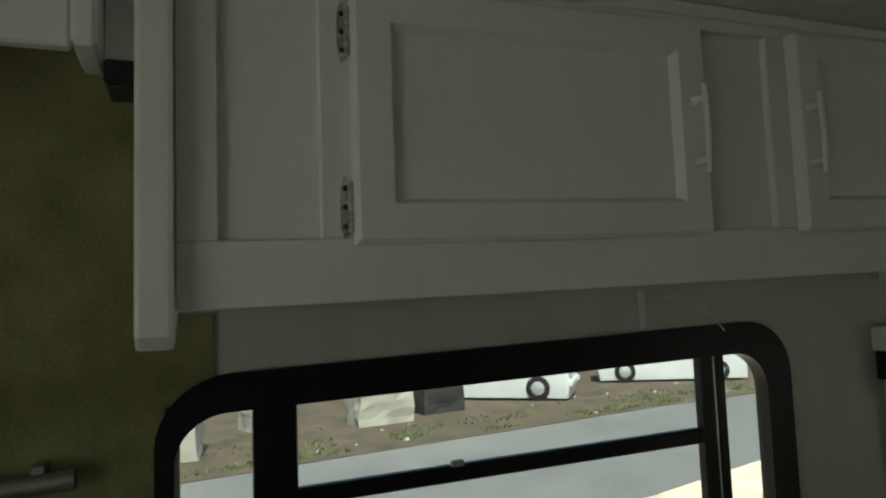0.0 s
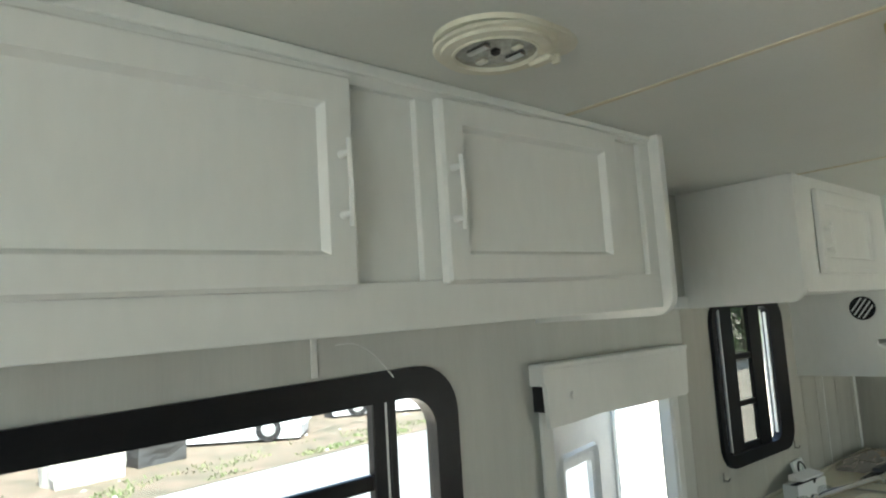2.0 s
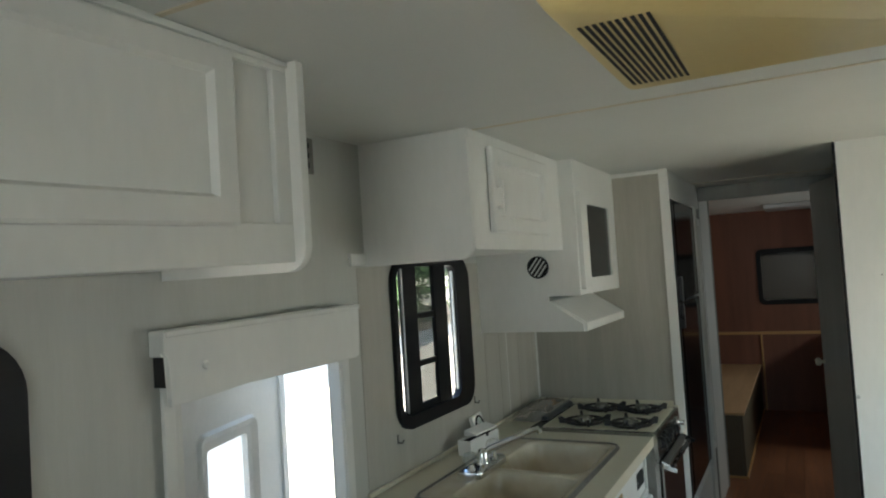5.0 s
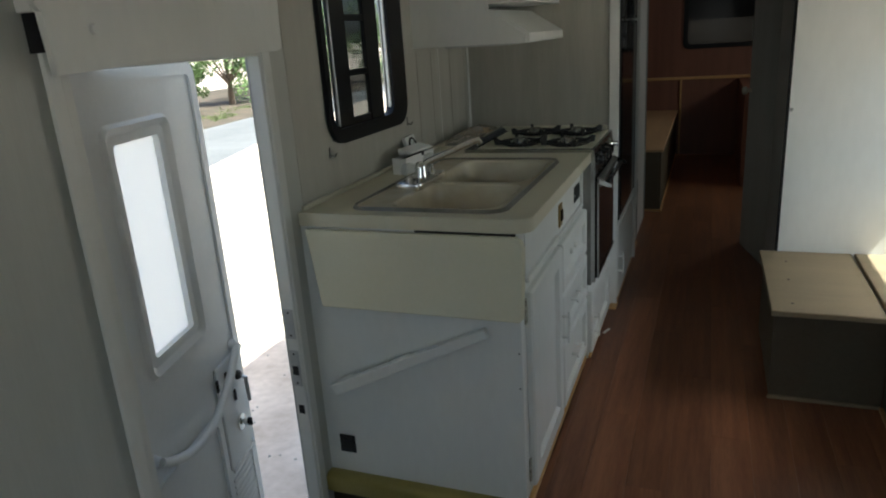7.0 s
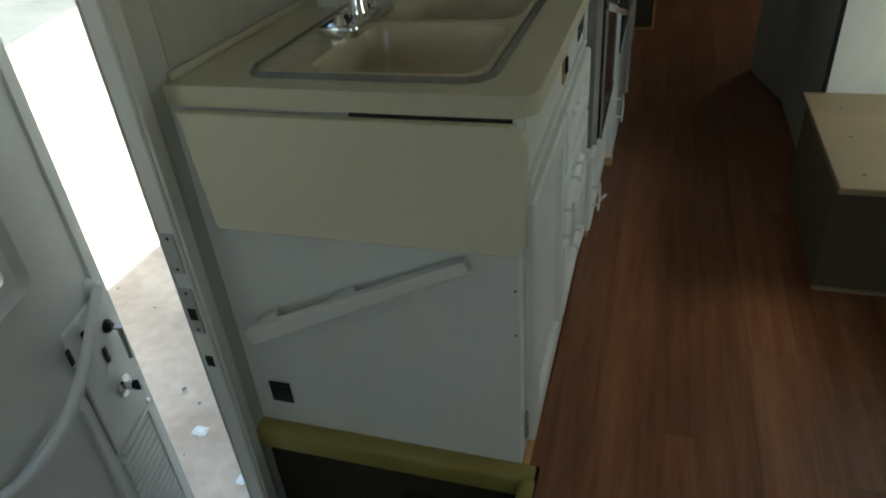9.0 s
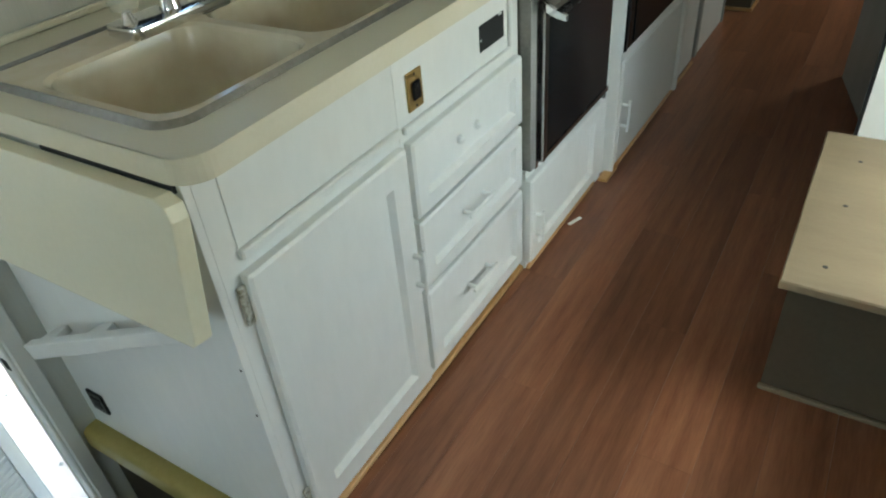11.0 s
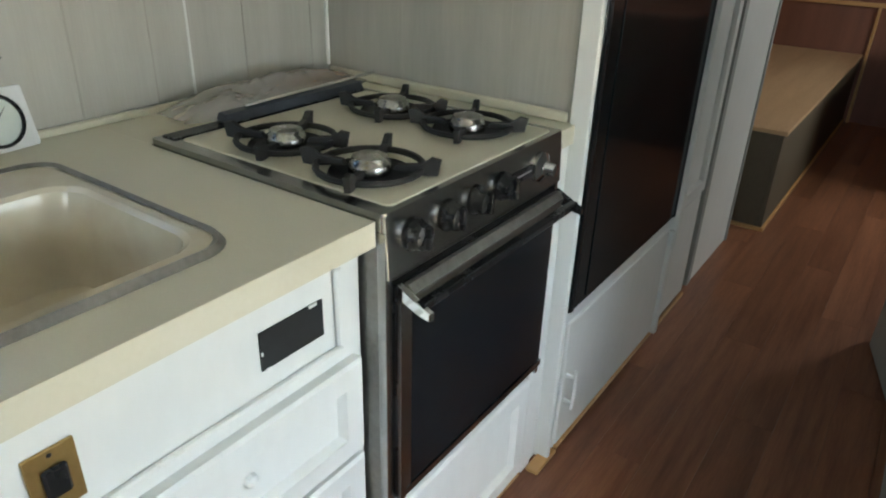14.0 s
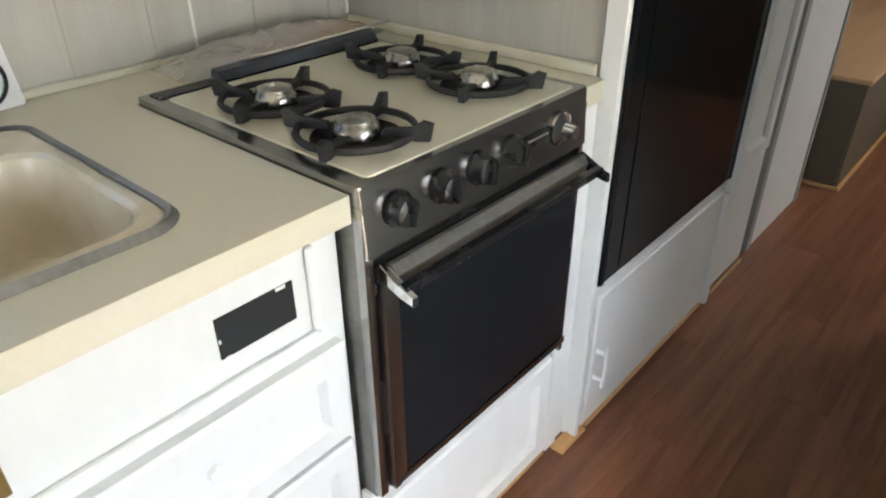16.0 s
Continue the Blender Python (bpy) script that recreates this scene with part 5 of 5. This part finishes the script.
for y, z, s in ((0.882, 1.083, 1.0), (0.230, 1.066, 1.0)):
    hk = thing("wall_hook", (W, y, z), "small tarnished metal hook screwed to the wall", "hook", "wall hooks")
    part("plate", boxes((W + 0.0005, y - 0.004 * s, z - 0.016 * s, W + 0.004, y + 0.004 * s, z + 0.018 * s), bev=0.001), DULL, hk)
    part("arm", tube(bmesh.new(), [(W + 0.003, y, z - 0.008 * s), (W + 0.014, y + 0.008 * s, z - 0.014 * s), (W + 0.018, y + 0.016 * s, z - 0.004 * s)], 0.003, 6), DULL, hk, smooth=True)

# plastic sleeve of papers behind the stove
bag = thing("plastic_bag", (0.0, 1.40, 0.925), "crumpled clear plastic bag of papers on the worktop behind the stove", "bag")


def sheet(x0, y0, x1, y1, z, amp, seed, nx=26, ny=44, cut=0.0):
    """Crumpled sheet with a rounded, uneven outline."""
    bm = bmesh.new()
    grid = []
    for i in range(nx):
        row = []
        for j in range(ny):
            u, v = i / (nx - 1), j / (ny - 1)
            pinch = 1 - cut * (abs(2 * v - 1) ** 2.5)
            x = (x0 + x1) / 2 + (u - 0.5) * (x1 - x0) * pinch + 0.006 * noise.noise((v * 7, seed, u))
            y = y0 + v * (y1 - y0) + 0.010 * noise.noise((u * 6, seed + 4, v))
            dome = (1 - (2 * u - 1) ** 4) * (1 - (2 * v - 1) ** 4)
            h = z + dome * (amp * (0.55 + 0.6 * noise.noise((u * 3 + seed, v * 4, 0))) + amp * 0.35 * abs(noise.noise((u * 11, v * 15, seed))))
            row.append(bm.verts.new((x, y, h)))
        grid.append(row)
    for i in range(nx - 1):
        for j in range(ny - 1):
            bm.faces.new((grid[i][j], grid[i + 1][j], grid[i + 1][j + 1], grid[i][j + 1]))
    return bm


part("film", sheet(W + 0.015, 1.14, 0.135, 1.655, 0.9375, 0.050, 3.1, cut=0.45), FILM, bag, "clear crumpled film", True)
part("paper", sheet(W + 0.035, 1.22, 0.075, 1.63, 0.9265, 0.026, 8.2, 18, 26, cut=0.15), PAPER, bag, "faded printed papers", True)
part("paper", sheet(W + 0.05, 1.42, 0.05, 1.66, 0.934, 0.030, 5.7, 14, 18), PLY, bag, "brown paper", True)
bm = bmesh.new()
prism(bm, [(0.098, 0.9370), (0.140, 0.9370), (0.130, 0.953), (0.110, 0.955)], "y", 1.19, 1.585, bev=0.003)
part("folded_edge", bm, BLUEF, bag, "dark blue folded edge")
part("rod", tube(bmesh.new(), [(0.118, 1.25, 0.957), (0.126, 1.43, 0.962), (0.132, 1.63, 0.968)], 0.004, 6), CHROME, bag, "pale shiny rim")

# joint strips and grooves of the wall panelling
# Thin overlay whose darker beige includes the shade on this stretch of wall.
solid("kitchen_panelling", ring(bmesh.new(), rrect(0.035, 0.9385, 1.689, 1.689, 0.001, 2), rrect(0.26, 1.10, 0.80, 1.685, 0.001, 2), "x", W + 0.0002, W + 0.0016), KITP, "beige brush-painted panelling on the kitchen wall, darkened for shade under the cabinets", "panelling", "structure")
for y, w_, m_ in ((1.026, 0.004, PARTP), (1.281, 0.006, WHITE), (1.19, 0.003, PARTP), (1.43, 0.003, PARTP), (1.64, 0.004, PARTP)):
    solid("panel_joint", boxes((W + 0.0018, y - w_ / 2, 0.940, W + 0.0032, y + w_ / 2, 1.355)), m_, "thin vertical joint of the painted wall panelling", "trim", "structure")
solid("corner_bead", boxes((W + 0.001, 1.690, 0.947, W + 0.010, 1.699, 1.353), bev=0.002), WHITE, "white corner bead beside the stove", "trim", "structure")

# switches by the overhead cabinet
sp = thing("control_panel", (W, -0.21, 1.982), "grey control panel with dark buttons on the white wall", "control panel")
part("plate", boxes((W + 0.0005, -0.250, 1.982, W + 0.008, -0.171, 2.094), bev=0.002), DULL, sp)
for i in range(3):
    part("button", boxes((W + 0.008, -0.224, 1.999 + i * 0.031, W + 0.011, -0.194, 2.016 + i * 0.031), bev=0.001), KNOB, sp)
ss = thing("wall_switch", (W, -0.25, 1.83), "small black rocker switch on the white wall", "switch")
part("plate", boxes((W + 0.0005, -0.266, 1.830, W + 0.006, -0.235, 1.884), bev=0.002), KNOB, ss)
part("rocker", boxes((W + 0.006, -0.259, 1.842, W + 0.010, -0.242, 1.872), bev=0.002), BLACK, ss)

# floor trim and scraps
solid("base_trim", boxes((F + 0.0005, 0.0, -0.004, F + 0.016, 1.040, 0.014), bev=0.003), QUARTER, "orange wood trim strip along the kitchen units", "trim", "structure")
solid("base_trim", boxes((0.6285, 1.045, -0.004, 0.640, 1.60, 0.012), bev=0.003), QUARTER, "orange wood trim strip along the kitchen units", "trim", "structure")
solid("base_trim", boxes((0.642, 1.625, -0.004, 0.678, 1.735, 0.010), bev=0.003), QUARTER, "broken orange wood trim at the partition foot", "trim", "structure")
solid("base_trim", boxes((0.6605, 1.745, -0.004, 0.672, 2.82, 0.012), bev=0.003), QUARTER, "orange wood trim strip along the fridge cabinet", "trim", "structure")
bm = boxes((-0.030, -0.006, 0, 0.030, 0.006, 0.006), bev=0.002)
bm.transform(Matrix.Translation((0.668, 1.345, 0.0)) @ Matrix.Rotation(radians(70), 4, "Z"))
solid("broken_handle", bm, WHITE, "small broken white piece lying on the floor", "debris")

# ---- floor planks ----
PW, PL = 0.128, 1.22
FX = -0.14
for i in range(int((E - FX) / PW) + 1):
    x0 = FX + i * PW
    x1 = min(x0 + PW, E) - 0.0006
    x0 = max(x0, W)
    if x1 - x0 < 0.01:
        continue
    y = Y0 - (i * 0.43) % PL
    while y < Y1:
        ya, yb = max(y, Y0), min(y + PL, Y1) - 0.0006
        y += PL
        if x0 < 0.62:
            if -0.70 < ya < 0.0:
                ya = 0.0
            if -0.70 < yb < 0.0:
                yb = -0.70
            if ya < -0.70 and yb > 0.0:
                yb = -0.70
        if yb - ya < 0.02:
            continue
        xs = max(x0, 0.648) if (ya < 0.0 and x0 < 0.648 < x1 and yb > -0.70) else x0
        part("plank", boxes((xs, ya, -0.006, x1, yb, 0.0)), PLANK, floor, at=((xs + x1) / 2, (ya + yb) / 2, 0))

part("plank", boxes((0.6235, 0.012, -0.006, 0.6475, 1.039, 0.0)), PLANK, floor, at=(0.635, 0.5, 0))

# ---- outside things ----
def rough_block(name, x, y, lx, ly, h, turn, seed, mat, label, category):
    bm = boxes((-lx / 2, -ly / 2, 0, lx / 2, ly / 2, h))
    bmesh.ops.subdivide_edges(bm, edges=bm.edges[:], cuts=4, use_grid_fill=True)
    for v in bm.verts:
        v.co += Vector((noise.noise(v.co * 3 + Vector((seed, 0, 0))), noise.noise(v.co * 3 + Vector((0, seed, 0))), noise.noise(v.co * 3 + Vector((0, 0, seed))) if v.co.z > 0.05 else 0)) * 0.07
    bm.transform(Matrix.Translation((x, y, GZ)) @ Matrix.Rotation(radians(turn), 4, "Z"))
    return solid(name, bm, mat, label, category, group="blocks by the road")


rough_block("concrete_block", -13.4, 1.45, 0.8, 1.25, 0.85, 10, 2.0, CONCRETE, "weathered grey concrete block on the verge", "block")
rough_block("concrete_block", -11.8, -2.95, 0.9, 1.5, 1.0, -8, 5.0, CONCRETE, "large pale concrete block at the roadside", "block")
rough_block("concrete_block", -13.9, -0.9, 0.7, 0.9, 0.7, 20, 9.0, CONCRETE, "weathered grey concrete block on the verge", "block")
rough_block("scrap_heap", -14.2, 3.0, 0.8, 1.1, 0.6, 12, 7.0, IRON, "dark heap of scrap beside the road", "scrap")


def car(x, y, turn, label):
    c = thing("car", (x, y, GZ + 0.03), label, "car")
    m = Matrix.Translation((x, y, GZ + 0.03)) @ Matrix.Rotation(radians(turn), 4, "Z")
    bm = bmesh.new()
    prism(bm, [(-2.1, 0.07), (2.05, 0.05), (2.12, 0.50), (1.95, 0.80), (0.95, 0.92), (0.45, 1.38), (-1.15, 1.42), (-1.75, 0.98), (-2.12, 0.90)], "x", -0.80, 0.80, bev=0.06)
    bm.transform(m)
    part("body", bm, TRUCKW, c, smooth=True)
    for s in (-1, 1):
        bm = bmesh.new()
        prism(bm, [(0.82, 0.94), (0.42, 1.30), (-1.05, 1.33), (-1.50, 0.98)], "x", 0.800 * s, 0.806 * s)
        bm.transform(m)
        part("side_window", bm, BLKGLASS, c)
        for q in (-1.30, 1.32):
            bm = lathe(bmesh.new(), (0.66 * s, q, 0.31), [(0.12, 0.0), (0.30, 0.01 * s), (0.31, 0.05 * s), (0.30, 0.17 * s), (0.18, 0.18 * s)], 20, "x")
            bm.transform(m)
            wh = part("wheel", bm, KNOB, c, smooth=True)
            bm = lathe(bmesh.new(), (0.66 * s, q, 0.31), [(0.17, 0.181 * s), (0.12, 0.19 * s), (0.03, 0.20 * s)], 14, "x")
            bm.transform(m)
            part("rim", bm, ALU, wh, smooth=True)
        bm = boxes((0.45 * s - 0.16, 2.04, 0.58, 0.45 * s + 0.16, 2.13, 0.70), bev=0.02)
        bm.transform(m)
        part("headlight", bm, ALU, c)
    bm = boxes((-0.78, 2.06, 0.34, 0.78, 2.18, 0.50), bev=0.03)
    bm.transform(m)
    part("bumper", bm, TRUCKW, c)
    return c


car(-15.7, 5.2, -38, "white car parked on the grass beyond the road")
car(-16.2, 11.2, 150, "white car standing askew behind another")

# loose stones and litter
bm = bmesh.new()
for k in range(240):
    if k < 80:
        y = random.uniform(-9, 16)
        x = -10.4 - 0.21 * y - random.uniform(0.1, 4.0)
        s = random.uniform(0.03, 0.10)
    else:
        x, y = random.uniform(-3.0, -0.5), random.uniform(-1.0, 4.0)
        s = random.uniform(0.004, 0.016)
    c = Vector((x, y, GZ + 0.02))
    vs = [bm.verts.new(c + Vector((random.uniform(0.6, 1) * s * a, random.uniform(0.6, 1) * s * b_, random.uniform(0.4, 0.8) * s * d_))) for a, b_, d_ in ((1, 0, 0), (0, 1, 0), (-1, 0, 0), (0, -1, 0), (0, 0, 1))]
    for q in range(4):
        bm.faces.new((vs[q], vs[(q + 1) % 4], vs[4]))
tagged(solid("loose_stones", bm, CONCRETE, "loose pale stones and rubble on the ground", "stones"), kind="stuff")

for k, (x, y) in enumerate(((-0.87, 0.52), (-0.55, 0.34))):
    bm = sheet(x - 0.035, y - 0.025, x + 0.035, y + 0.025, GZ + 0.004, 0.018, 2.0 + k, 8, 8, cut=0.2)
    solid("paper_scrap", bm, CARD, "crumpled white paper scrap on the dirt", "litter", group="scraps by the door")
bm = bmesh.new()
for k in range(9000):
    y = random.uniform(-10, 22)
    x = -10.55 - 0.20 * y - abs(random.gauss(0, 0.8))
    if noise.noise((x * 0.9, y * 0.7, 3.0)) < -0.02:
        continue
    h, a = random.uniform(0.02, 0.09), random.uniform(0, 6.28)
    c = Vector((x, y, GZ + 0.028))
    d = Vector((math.cos(a), math.sin(a), 0)) * 0.02
    bm.faces.new([bm.verts.new(c - d), bm.verts.new(c + d), bm.verts.new(c + Vector((random.uniform(-0.05, 0.05), random.uniform(-0.05, 0.05), h)))])
GRASS = surf("verge_grass", (0.055, 0.095, 0.022), (0.11, 0.11, 0.045), 0.8, scale=0.7, fine=8, bump=0.0)
tagged(solid("grass", bm, GRASS, "patchy green and dry grass on the verge", "grass"), kind="stuff")


def bush(x, y, height, width):
    t = thing("tree", (x, y, GZ), "leafy green roadside tree with a low dense crown", "tree", "roadside trees")
    bm = tube(bmesh.new(), [(x, y, GZ - 0.05), (x + 0.05, y, GZ + height * 0.3), (x - 0.05, y + 0.1, GZ + height * 0.7)], [0.16, 0.11, 0.04], 8)
    for q in range(6):
        a = q * 1.05
        tube(bm, [(x, y, GZ + height * 0.25), (x + math.cos(a) * width * 0.3, y + math.sin(a) * width * 0.3, GZ + height * 0.55)], [0.07, 0.02], 6)
    part("trunk", bm, BARK, t)
    bm = bmesh.new()
    lumps = [(Vector((random.gauss(0, 0.27) * width, random.gauss(0, 0.27) * width, height * random.uniform(0.12, 0.9))), random.uniform(0.12, 0.24) * width) for _ in range(26)]
    for lc, lr in lumps:
        for _ in range(150):
            d = Vector((random.gauss(0, 1), random.gauss(0, 1), random.gauss(0, 0.8))).normalized() * lr * random.uniform(0.6, 1.1)
            p = Vector((x, y, GZ)) + lc + d
            if p.z < GZ + 0.05:
                continue
            u = Vector((random.gauss(0, 1), random.gauss(0, 1), random.gauss(0, 1))).normalized()
            w_ = u.orthogonal().normalized()
            s = random.uniform(0.06, 0.13)
            bm.faces.new([bm.verts.new(p - u * s), bm.verts.new(p + w_ * s * 0.5), bm.verts.new(p + u * s), bm.verts.new(p - w_ * s * 0.5)])
    part("crown", bm, LEAFG, t)
    return t


t1, t2, t3 = bush(-19.5, 20.0, 4.6, 3.4), bush(-18.2, 26.0, 3.8, 3.0), bush(-21.0, 9.0, 5.2, 3.8)
for k, (src, x, y, r, s) in enumerate(((t1, -22, 15, 40, 1.1), (t2, -17.6, 22.5, 90, 0.9), (t3, -20, 31, 150, 1.0), (t1, -24, 36, 200, 1.2), (t2, -20, 3, 250, 1.1), (t3, -22, -4, 300, 1.0), (t1, -21, -11, 20, 1.0), (t2, -17.2, 29, 70, 1.0), (t3, -15.5, 34, 110, 0.9), (t1, -12.5, 40, 160, 1.0), (t2, -8, 44, 10, 1.2), (t2, -16.8, 18.5, 310, 0.55), (t1, -16.6, 24.5, 33, 0.5))):
    c = copy_thing(src, Matrix.Translation((x, y, GZ)) @ Matrix.Rotation(radians(r), 4, "Z"))
    c.scale = (s, s, s)
